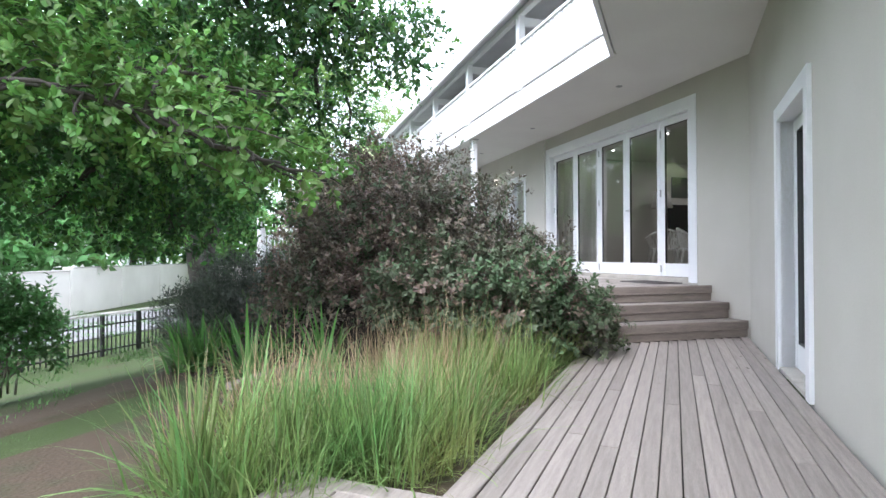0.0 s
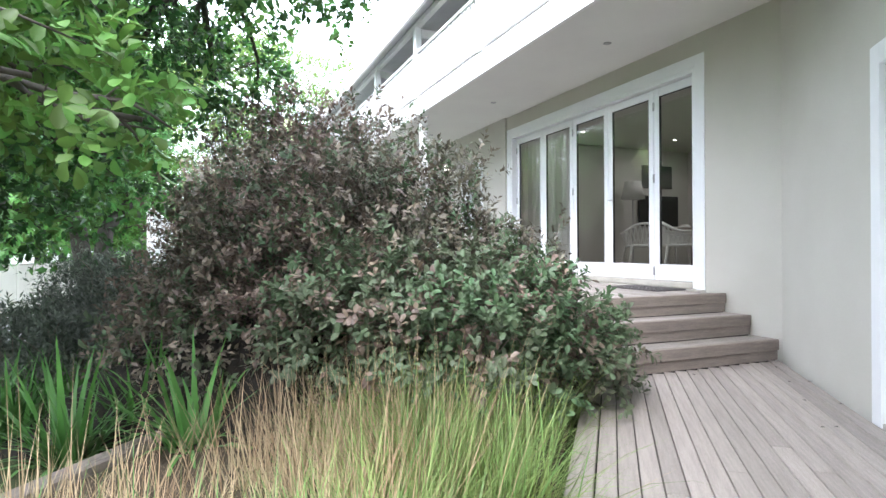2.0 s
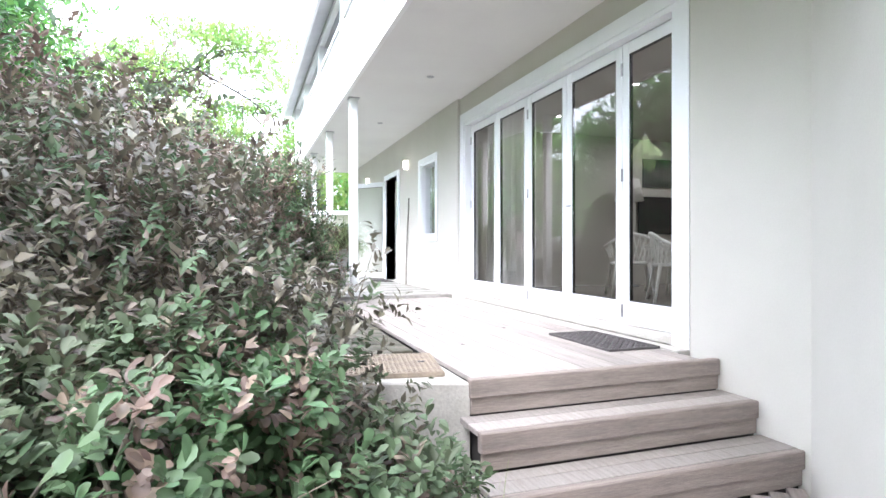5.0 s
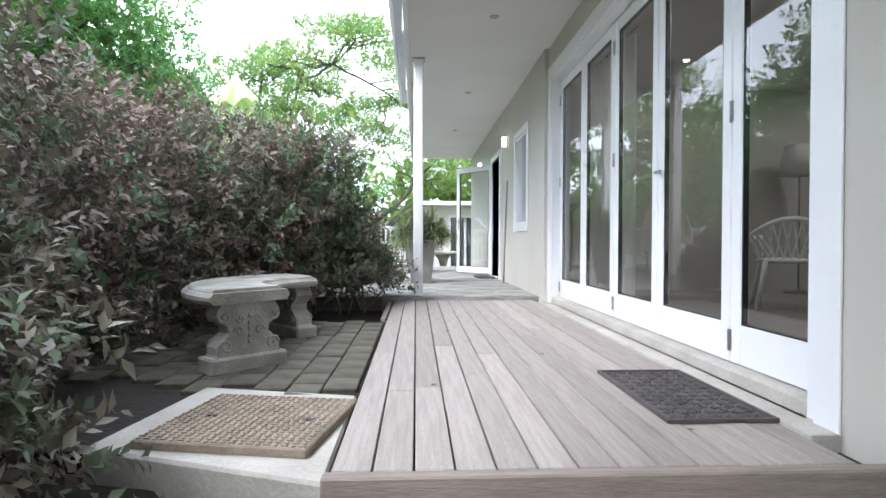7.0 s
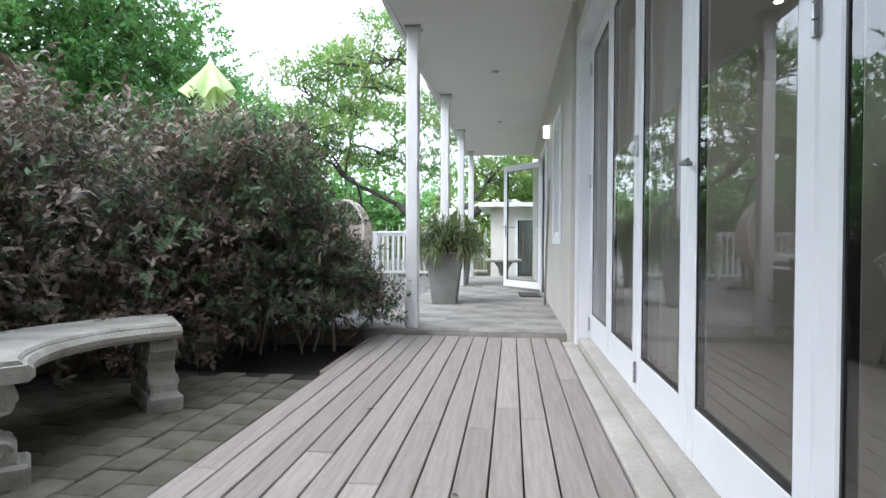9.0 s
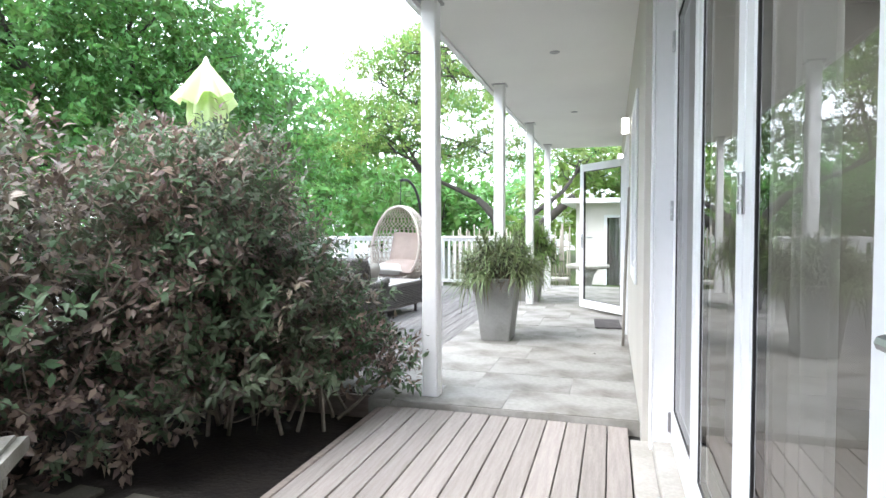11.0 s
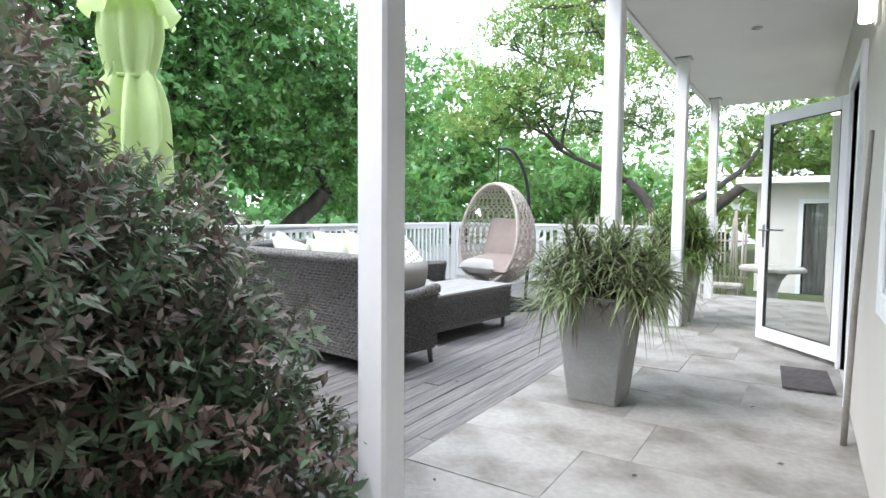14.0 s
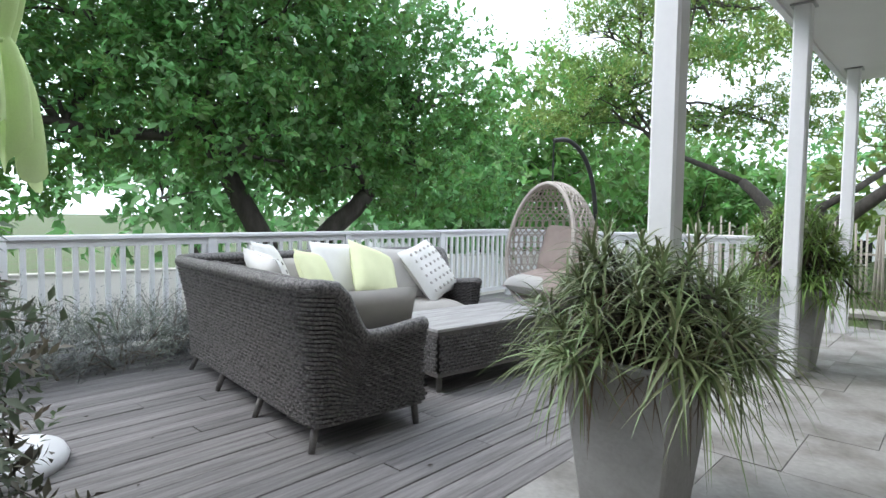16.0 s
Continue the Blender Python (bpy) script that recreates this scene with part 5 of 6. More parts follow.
stakes = thing("stake_fence", pose(-4.3, 15.9, -0.4), "fence of pale split wooden stakes", "fence")
r = random.Random(9)
for i in range(46):
    x, h, k = i * 0.068, r.uniform(1.35, 1.75), r.uniform(-0.05, 0.05)
    part("stake", Geo().tube([(x, r.uniform(-0.02, 0.02), 0), (x + k / 2, 0, h * 0.5), (x + k, r.uniform(-0.02, 0.02), h)], [0.024, 0.022, 0.016], 6), M_stake, stakes, smooth=True)
part("rail", Geo().tube([(0, 0.04, 0.4), (3.1, 0.04, 0.42)], 0.02, 6).tube([(0, 0.04, 1.15), (3.1, 0.04, 1.12)], 0.02, 6), M_stake, stakes)

stone_table = thing("stone_table", pose(-0.72, 14.0, -0.33), "round cast stone garden table on a flared foot", "table")
part("top", Geo().lathe([(0.44, 0.66), (0.47, 0.68), (0.47, 0.72), (0.44, 0.74)], 28), M_caststone, stone_table, smooth=False)
part("foot", Geo().lathe([(0.24, 0.0), (0.24, 0.06), (0.12, 0.14), (0.09, 0.34), (0.14, 0.52), (0.24, 0.66)], 20), M_caststone, stone_table, smooth=True)
low_bench = thing("stone_bench", pose(-1.45, 13.6, -0.33), "low cast stone bench by the garden table", "bench")
part("seat", Geo().box(-0.36, 0.36, -0.16, 0.16, 0.40, 0.47, 0.02), M_caststone, low_bench)
for s in (-0.22, 0.22):
    part("leg", Geo().box(s - 0.07, s + 0.07, -0.12, 0.12, -0.02, 0.40, 0.02), M_caststone, low_bench)

# ---- street fence, boundary wall, houses over the road ----
F0, FD = Vector((-9.28, 9.22, 0)), Vector((0.529, 0.849, 0))
FT = math.degrees(math.atan2(FD.y, FD.x))
fence = thing("street_fence", Matrix.Translation((*(F0 - FD * 14).xy, -2.0)) @ pose(0, 0, 0, 0, 0, FT), "black steel palisade fence at the foot of the lawn", "fence")
mesh = None
for i in range(190):
    x = i * 0.13
    if mesh is None:
        mesh = part("paling", Geo().box(-0.014, 0.014, -0.008, 0.008, 0.02, 0.92).add([(-0.014, -0.008, 0.92), (0.014, -0.008, 0.92), (0.014, 0.008, 0.92), (-0.014, 0.008, 0.92), (0, 0, 0.99)], [(0, 1, 4), (1, 2, 4), (2, 3, 4), (3, 0, 4)]), M_black, fence, at=pose(x, 0, 0)).data
    else:
        s = new("paling", mesh)
        s.parent, s.matrix_local = fence, pose(x, 0, 0)
part("rail", Geo().box(0, 24.6, -0.025, 0.025, 0.14, 0.18).box(0, 24.6, -0.025, 0.025, 0.74, 0.78), M_black, fence)
for x in (2.0, 6.0, 10.0, 13.9, 15.0, 19.0, 23.0):
    part("post", Geo().box(x - 0.04, x + 0.04, -0.04, 0.04, -0.1, 1.0, 0.006), M_black, fence)

W0, WD = Vector((-12.84, 19.0, 0)), Vector((2.9, 12.7, 0)).normalized()
WT = math.degrees(math.atan2(WD.y, WD.x))
bwall = tagged(thing("wall_boundary", Matrix.Translation((*(W0 - WD * 16).xy, -1.9)) @ pose(0, 0, 0, 0, 0, WT), "stepped cream plastered boundary wall across the street", "boundary wall"), kind="structure")
for i in range(16):
    h = 1.72 + 0.10 * (i // 4)
    part("wall_panel", Geo().box(i * 4.0 + 0.03, i * 4.0 + 3.97, 0, 0.22, -0.6, h), M_boundary, bwall)
    part("pier", Geo().box(i * 4.0 - 0.03 - 0.16, i * 4.0 + 0.028, -0.03, 0.27, -0.6, h + 0.06, 0.01), M_boundary, bwall)
    part("coping", Geo().box(i * 4.0 + 0.03, i * 4.0 + 3.80, -0.025, 0.245, h, h + 0.05, 0.008), M_concrete, bwall)


def far_house(x, y, turn, w, d, h, label):
    ob = thing("house", pose(x, y, -2.0, 0, 0, turn), label, "house", "houses across the street")
    part("wall", Geo().box(0, w, 0, d, 0, h), M_white, ob)
    part("roof", Geo().add([(-0.5, -0.5, h), (w + 0.5, -0.5, h), (w + 0.5, d + 0.5, h), (-0.5, d + 0.5, h), (1.5, d / 2, h + 1.9), (w - 1.5, d / 2, h + 1.9)], [(0, 1, 5, 4), (1, 2, 5), (2, 3, 4, 5), (3, 0, 4), (3, 2, 1, 0)]), M_roof, ob, "grey sheet roof")
    for i in range(int(w // 3)):
        win = part("window", Geo().box(1 + i * 3, 2.4 + i * 3, -0.05, 0.02, 1.1, 2.4), M_frame, ob)
        part("pane", Geo().box(1.08 + i * 3, 2.32 + i * 3, -0.06, -0.052, 1.18, 2.32), M_tv, win, "dark glass")
    return ob


far_house(-22, 26, WT, 12, 7, 3.6, "white plastered house with a grey roof behind the boundary wall")
far_house(-17, 45, WT, 10, 7, 5.6, "tall white house with a grey roof further up the street")
far_house(-6, 38, 20, 9, 6, 4.2, "white house seen between the trees")

# ---- inside the room ----


def cane_chair(x, y, turn):
    ob = thing("cane_armchair", pose(x, y, 0.07, 0, 0, turn), "white painted cane armchair on the tiled floor", "chair", "cane armchairs")
    part("seat", Geo().lathe([(0.02, 0.42), (0.26, 0.42), (0.28, 0.44), (0.26, 0.46), (0.02, 0.47)], 20), M_cane, ob, smooth=True)
    for sx, sy in ((-0.22, -0.2), (0.22, -0.2), (-0.2, 0.22), (0.2, 0.22)):
        part("leg", Geo().tube([(sx * 1.35, sy * 1.35, 0), (sx, sy, 0.44)], [0.018, 0.022], 8), M_cane, ob, smooth=True)
    arc = [(0.33 * math.cos(a), 0.30 * math.sin(a), 0.66 + 0.16 * max(0, math.sin(a)) ** 2) for a in (radians(-50 + i * 14) for i in range(21))]
    part("back_rim", Geo().tube(arc, 0.022, 8), M_cane, ob, smooth=True)
    g = Geo()
    for i, p in enumerate(arc):
        a = radians(-50 + i * 14)
        for k in (-0.25, 0.25):
            g.tube([(0.25 * math.cos(a + k), 0.24 * math.sin(a + k), 0.45), p], 0.008, 5)
    part("back_lattice", g, M_cane, ob)
    return ob


cane_chair(1.98, 3.45, 150)
cane_chair(2.0, 2.62, 60)
cane_chair(2.95, 3.75, -100)
dining = thing("dining_table", pose(2.75, 3.0, 0.07), "dark round dining table among the cane chairs", "table")
part("top", Geo().lathe([(0.55, 0.70), (0.58, 0.715), (0.58, 0.73), (0.55, 0.74)], 28), M_step, dining)
part("pedestal", Geo().lathe([(0.28, 0), (0.26, 0.05), (0.07, 0.12), (0.06, 0.60), (0.2, 0.70)], 16), M_step, dining, smooth=True)
tv = thing("television", pose(4.15, 5.38, 0.95), "large dark television on the room wall", "television")
part("screen", Geo().box(-0.55, 0.55, -0.06, -0.02, 0, 0.66, 0.01), M_tv, tv)
part("bracket", Geo().box(-0.15, 0.15, -0.02, 0.0, 0.15, 0.5), M_black, tv)
pic = thing("wall_picture", pose(4.15, 5.398, 1.78), "dark framed picture above the television", "picture")
part("frame", Geo().box(-0.42, 0.42, -0.03, 0, 0, 0.5, 0.008), M_black, pic)
lampst = thing("floor_lamp", pose(3.15, 5.0, 0.07), "floor lamp with a pale drum shade", "lamp")
part("base", Geo().lathe([(0.16, 0), (0.16, 0.02), (0.02, 0.04)], 18), M_metal, lampst)
part("stem", Geo().tube([(0, 0, 0.03), (0, 0, 1.5)], 0.012, 8), M_metal, lampst)
part("shade", Geo().lathe([(0.24, 1.42), (0.16, 1.78)], 24), M_curtain, lampst, smooth=True)


def curtain(y0, y1, label):
    n = int((y1 - y0) / 0.012)
    ob = thing("curtain", pose(0.42, y0, 0.08), label, "curtain", "door curtains")
    part("cloth", Geo().grid(lambda u, v: (0.035 * math.sin(u * (y1 - y0) * 42) + 0.012 * math.sin(u * 31 + v * 2), u * (y1 - y0), 2.42 * v), n, 6), M_curtain, ob, smooth=True)
    part("rail", Geo().tube([(0, -0.1, 2.44), (0, y1 - y0 + 0.1, 2.44)], 0.012, 8), M_metal, ob)


curtain(3.25, 4.6, "sheer pale curtain drawn across the glass")
curtain(0.2, 0.72, "sheer pale curtain gathered at the door edge")


# ---- fallen leaves on the floors ----
rl = random.Random(12)


def fallen_leaf(x, y, z):
    k, a = rl.uniform(0.028, 0.05), rl.uniform(0, 360)
    ob = make("fallen_leaf", Geo().add([(0, 0, 0.002), (k * 0.45, k * 0.24, 0.006), (k * 0.5, 0, 0.002), (k * 0.45, -k * 0.24, 0.007), (k, 0, 0.004)], [(0, 2, 1), (1, 2, 4), (0, 3, 2), (3, 4, 2)]), M_bark)
    ob.matrix_world = pose(x, y, z + 0.001, 0, 0, a)
    return tagged(ob, "small dry brown leaf fallen on the floor", "leaf", "fallen leaves")


for x, y, z in ((-0.9, 6.2, 0.043), (-0.55, 7.5, 0.043), (-1.62, 5.65, 0.043), (-1.1, 8.6, 0.043), (-0.35, 6.7, 0.043), (-2.3, 7.0, 0.032), (-2.55, 6.25, 0.032), (-3.1, 5.95, 0.032), (-3.6, 6.2, 0.032), (-4.2, 6.05, 0.032),
                (-0.7, 1.7, 0.001), (-1.25, 2.6, 0.001), (-0.5, 0.35, 0.001), (-1.4, 1.0, 0.001)):
    fallen_leaf(x, y, z)
for i in range(10):
    p = side_point(rl.uniform(0.1, 2.2), rl.uniform(0.05, 0.35) if i < 7 else rl.uniform(0.4, 1.3), DECK_LOW)
    fallen_leaf(*p)

# ---- planting ----
def spread_points(r, lobes, n, shell=0.55, low=-0.6):
    """Points in ellipsoid lobes (centre, radii), most of them near the skin, with their outward directions."""
    vol = np.array([l[1][0] * l[1][1] + l[1][1] * l[1][2] + l[1][0] * l[1][2] for l in lobes])
    pick = r.choice(len(lobes), n, p=vol / vol.sum())
    c = np.array([l[0] for l in lobes])[pick]
    q = np.array([l[1] for l in lobes])[pick]
    d = unit(r.normal(size=(n, 3)))
    d[:, 2] = np.where(d[:, 2] < low, -d[:, 2] * 0.6, d[:, 2])
    d = unit(d)
    bump = 1 + 0.14 * np.sin(d[:, 0] * 7 + c[:, 1] * 3) * np.sin(d[:, 1] * 6 + c[:, 0] * 2) + 0.10 * np.sin(d[:, 2] * 11 + pick) + r.normal(size=n) * 0.05
    rad = np.where(r.uniform(size=n) < shell, r.uniform(0.84, 1.03, n), r.uniform(0.3, 0.9, n)) * bump
    return c + d * rad[:, None] * q, unit(d / q)


def sprigs(r, pos, out, per, twig, size, aspect, upward=0.5, loose=0.75):
    """Leaves set along short twigs at pos that point outwards."""
    n = len(pos)
    ax = unit(out + r.normal(size=(n, 3)) * 0.55 + np.array([0, 0, upward]))
    t = np.tile(np.linspace(0.1, 1.0, per), n)
    P, A = np.repeat(pos, per, 0), np.repeat(ax, per, 0)
    m = n * per
    rad = unit(np.cross(A, r.normal(size=(m, 3))))
    base = P + A * (t * twig)[:, None] + rad * 0.004
    way = unit(A * 0.55 + rad * loose + r.normal(size=(m, 3)) * 0.15)
    up = unit(A + np.array([0, 0, 0.9]) + r.normal(size=(m, 3)) * 0.3)
    L = size * r.uniform(0.65, 1.25, m) * (1 - 0.25 * np.abs(t - 0.5))
    return base, way, up, L, L * aspect * r.uniform(0.85, 1.15, m)


def leaves_part(name, parent, data, mat, label="", rounded_leaf=False):
    ob = new(name, leaf_mesh(name, *data[:3], data[3], data[4], mat, rounded_leaf=rounded_leaf))
    ob.parent = parent
    return tagged(ob, label)


def limb(geo, a, b, r0, r1, r, bend=0.18, n=6):
    """A crooked tapering limb from a to b."""
    a, b = Vector(a), Vector(b)
    side = Vector(r.normal(size=3)).normalized() * (b - a).length * bend
    pts = []
    for i in range(n + 1):
        t = i / n
        w = math.sin(math.pi * t)
        pts.append(a.lerp(b, t) + side * w + Vector((0, 0, 1)) * w * (b - a).length * 0.06 + Vector(r.normal(size=3)) * (b - a).length * 0.012)
    geo.tube(pts, [r0 + (r1 - r0) * i / n for i in range(n + 1)], 7)
    return pts


def shrub(name, base, lobes, n, per, twig, size, aspect, mat, label, seed, second=None, share=0.0, upward=0.5, low=-0.45, stems=26, rounded_leaf=False, sprays=70, clear=-0.12, second_size=1.05):
    r = np.random.default_rng(seed)
    ob = thing(name, pose(*base), label, "shrub")
    off = np.array(base)
    loc = [(np.array(c) - off, q) for c, q in lobes]
    pos, out = spread_points(r, loc, n, low=low)
    keep = pos[:, 2] > clear + 0.1 * np.sin(pos[:, 0] * 5 + pos[:, 1] * 7)
    pos, out = pos[keep], out[keep]
    wood = Geo()
    # sprays that reach past the outline
    more_p, more_o = [], []
    for i in range(sprays):
        k = r.integers(len(pos))
        d = unit(out[k] + r.normal(size=3) * 0.45 + np.array([0, 0, 0.25]))
        reach = r.uniform(0.12, 0.38)
        tip = [pos[k] + d * reach * t + np.array([0, 0, -0.12 * reach * t * t]) for t in (0, 0.33, 0.66, 1.0)]
        if tip[-1][2] > 0.02:
            wood.tube([tuple(p) for p in tip], [0.004, 0.003, 0.0025, 0.0015], 4)
            more_p += tip[1:]
            more_o += [d] * 3
    if more_p:
        pos, out = np.concatenate([pos, np.array(more_p)]), np.concatenate([out, np.array(more_o)])
    for i in range(stems):
        c, q = loc[r.integers(len(loc))]
        d = unit(r.normal(size=3) + np.array([0, 0, 0.6]))
        end = c + d * np.array(q) * r.uniform(0.75, 1.02)
        root = np.array([c[0] * 0.75 + r.normal() * 0.12, c[1] * 0.75 + r.normal() * 0.12, min(0, c[2] - q[2] * 0.95)])
        pts = limb(wood, root, end, 0.014, 0.004, r, 0.12, 5)
        for k in (2, 3, 4):
            limb(wood, pts[k], pts[k] + Vector(unit(r.normal(size=3) + d) * 0.35), 0.006, 0.002, r, 0.15, 3)
    tagged(part("branchwork", wood, M_twig, ob, "thin pale branches"), kind="stuff")
    if second is None:
        leaves_part("foliage", ob, sprigs(r, pos, out, per, twig, size, aspect, upward), mat, rounded_leaf=rounded_leaf)
    else:
        w = r.uniform(size=len(pos)) < share
        leaves_part("foliage", ob, sprigs(r, pos[~w], out[~w], per, twig, size, aspect, upward), mat, rounded_leaf=rounded_leaf)
        leaves_part("foliage", ob, sprigs(r, pos[w], out[w], per, twig, size * second_size, aspect, upward), second, "leaves of another tone", rounded_leaf)
    return ob


def tree(name, base, trunks, lobes, n, per, twig, size, aspect, mat, label, seed, second=None, share=0.0, thick=0.16, twigs=3, upward=0.15, low=-0.85, shell=0.55, rounded_leaf=False, boughs_for=1):
    """trunks: lists of points from the root to the fork; each lobe hangs on a limb from the nearest fork."""
    r = np.random.default_rng(seed)
    ob = thing(name, pose(*base), label, "tree")
    off = Vector(base)
    wood = Geo()
    forks = []
    for line in trunks:
        pts = [Vector(p) - off for p in line]
        fine = []
        for i in range(len(pts) - 1):
            fine += [pts[i].lerp(pts[i + 1], k / 3) for k in range(3)]
        fine.append(pts[-1])
        m = len(fine)
        wood.tube([p + Vector(r.normal(size=3)) * 0.02 for p in fine], [thick * (1.25 if i == 0 else 1.0) * (1 - 0.45 * i / m) for i in range(m)], 10)
        forks += [pts[-1], pts[-1].lerp(pts[-2], 0.35)]
    reach = [f.copy() for f in forks]
    part("trunk", wood, M_bark, ob, smooth=True)
    boughs = Geo()
    for c, q in lobes[::boughs_for]:
        c = Vector(c) - off
        start = min(reach, key=lambda f: (f - c).length)
        pts = limb(boughs, start, c, thick * (0.5 if start in forks else 0.26), thick * 0.14, r, 0.14, 7)
        reach.append(pts[4])
        for k in range(twigs):
            d = unit(r.normal(size=3))
            end = c + Vector(d * np.array(q) * 0.85)
            p2 = limb(boughs, pts[3 + k % 4], end, thick * 0.17, thick * 0.04, r, 0.16, 5)
            for j in range(2):
                limb(boughs, p2[2 + j], p2[2 + j] + Vector(unit(r.normal(size=3)) * np.array(q) * 0.45), thick * 0.07, thick * 0.02, r, 0.15, 4)
    tagged(part("boughwork", boughs, M_bark, ob, smooth=True), kind="stuff")
    loc = [(np.array(c) - np.array(base), q) for c, q in lobes]
    pos, out = spread_points(r, loc, n, shell, low)
    w = r.uniform(size=len(pos)) < share
    leaves_part("crown", ob, sprigs(r, pos[~w], out[~w], per, twig, size, aspect, upward), mat, "", rounded_leaf)
    if second is not None:
        leaves_part("crown", ob, sprigs(r, pos[w], out[w], per, twig, size, aspect, upward), second, "paler young leaves", rounded_leaf)
    return ob


# earth of the beds round the paved corner
def bed_z(x, y):
    inside = smooth01((x + 6.5) / 1.5) * smooth01((y + 1.3 + 0.35 * (x + 4)) / 1.0)
    return ground_z(x, y) * (1 - inside) - 0.10 * inside + 0.03 * noise.noise((x * 2.5, y * 2.5, 5)) * inside - 0.03


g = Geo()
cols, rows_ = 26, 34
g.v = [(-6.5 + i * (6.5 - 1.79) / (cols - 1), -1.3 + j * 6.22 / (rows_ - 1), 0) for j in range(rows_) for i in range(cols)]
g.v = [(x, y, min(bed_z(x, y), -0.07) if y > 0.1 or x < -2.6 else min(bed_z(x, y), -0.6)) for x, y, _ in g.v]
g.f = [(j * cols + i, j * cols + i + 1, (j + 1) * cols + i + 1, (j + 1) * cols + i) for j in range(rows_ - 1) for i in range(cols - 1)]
structure("bed_soil", g, M_soil, "dark mulched earth under the purple hedge, hedge shade in its colour", "soil", True)
structure("bed_edge", Geo().box(-1.785, -1.737, 3.46, 4.86, -0.3, -0.015, 0.005), M_step, "dark timber edging of the bed", "edging")

# purple hedge behind the bench, greener shrub by the steps
shrub("purple_shrub", (-4.1, 1.2, -0.09), [((-4.0, 1.2, 0.72), (1.05, 1.15, 1.12)), ((-3.65, 0.05, 0.45), (0.95, 0.95, 0.85)), ((-4.75, 0.7, 0.3), (0.62, 0.8, 0.7)), ((-3.1, -0.25, 0.12), (0.8, 0.6, 0.58)), ((-4.9, -0.1, -0.1), (0.6, 0.5, 0.5)), ((-5.2, 0.5, -0.2), (0.5, 0.5, 0.45))], 6700, 9, 0.13, 0.062, 0.46, M_leaf_purple,
      "dense bronze-purple leaved shrub", 11, M_leaf_shrub, 0.25, sprays=110, clear=-0.65, low=-0.8)
shrub("purple_shrub", (-3.6, 3.0, -0.09), [((-3.75, 2.6, 0.75), (0.85, 1.0, 1.12)), ((-3.3, 3.5, 0.8), (0.85, 0.8, 0.95)), ((-4.5, 3.6, 0.7), (0.9, 1.0, 1.1)), ((-3.5, 3.6, 0.22), (0.9, 0.8, 0.32)), ((-4.3, 3.3, 0.2), (0.9, 0.9, 0.32))], 6400, 9, 0.13, 0.066, 0.44, M_leaf_purple,
      "dense bronze-purple leaved shrub overhanging the bench", 12, M_leaf_shrub, 0.25, sprays=120, low=-0.7)
shrub("purple_shrub", (-2.6, 4.35, -0.10), [((-2.65, 4.2, 0.85), (0.72, 0.55, 0.95)), ((-2.35, 4.5, 0.62), (0.42, 0.42, 0.42)), ((-2.12, 4.72, 0.36), (0.36, 0.28, 0.2)), ((-1.95, 4.98, 0.30), (0.34, 0.26, 0.18)), ((-2.3, 4.98, 0.58), (0.45, 0.25, 0.3)), ((-3.2, 4.5, 0.9), (0.7, 0.5, 0.95)), ((-2.75, 4.92, 0.66), (0.55, 0.48, 0.70)), ((-2.9, 4.55, 0.24), (0.7, 0.3, 0.26))], 6200, 9, 0.14, 0.064, 0.36, M_leaf_purple,
      "bronze-purple leaved shrub beside the verandah post", 13, M_leaf_shrub, 0.5, low=-0.75, sprays=170, clear=0.12, second_size=1.15)
shrub("leafy_shrub", (-2.8, -0.9, -0.68), [((-2.72, -0.85, -0.34), (0.60, 0.55, 0.42)), ((-3.4, -1.05, -0.18), (0.72, 0.6, 0.58)), ((-3.05, -0.8, -0.05), (0.45, 0.45, 0.45)), ((-4.0, -0.75, -0.1), (0.6, 0.5, 0.5))], 3700, 9, 0.13, 0.056, 0.54, M_leaf_shrub,
      "low grey-green leafed shrub at the foot of the steps", 14, M_leaf_purple, 0.22, rounded_leaf=True)
shrub("lavender_bush", (-5.9, 2.0, -0.9), [((-5.85, 2.0, -0.3), (0.6, 0.7, 0.66)), ((-6.2, 1.2, -0.5), (0.5, 0.5, 0.5))], 2400, 9, 0.16, 0.075, 0.22, M_bushdark, "dusky grey-green bush beside the hedge", 15, upward=1.3)
shrub("lavender_bush", (-5.25, 6.6, -0.1), [((-5.25, 5.9, 0.15), (0.35, 0.5, 0.36)), ((-5.3, 6.7, 0.12), (0.3, 0.5, 0.32)), ((-5.4, 7.4, 0.1), (0.25, 0.4, 0.25))], 2200, 9, 0.14, 0.05, 0.14, M_lavender, "grey lavender growing along the railing", 16, upward=1.3)
shrub("green_shrub", (-8.5, 1.3, -1.15), [((-8.45, 1.3, -0.55), (0.6, 0.6, 0.6)), ((-9.0, 1.0, -0.35), (0.7, 0.7, 0.75))], 1700, 9, 0.16, 0.09, 0.45, M_leaf_dark, "small dark green shrub on the lawn", 17)


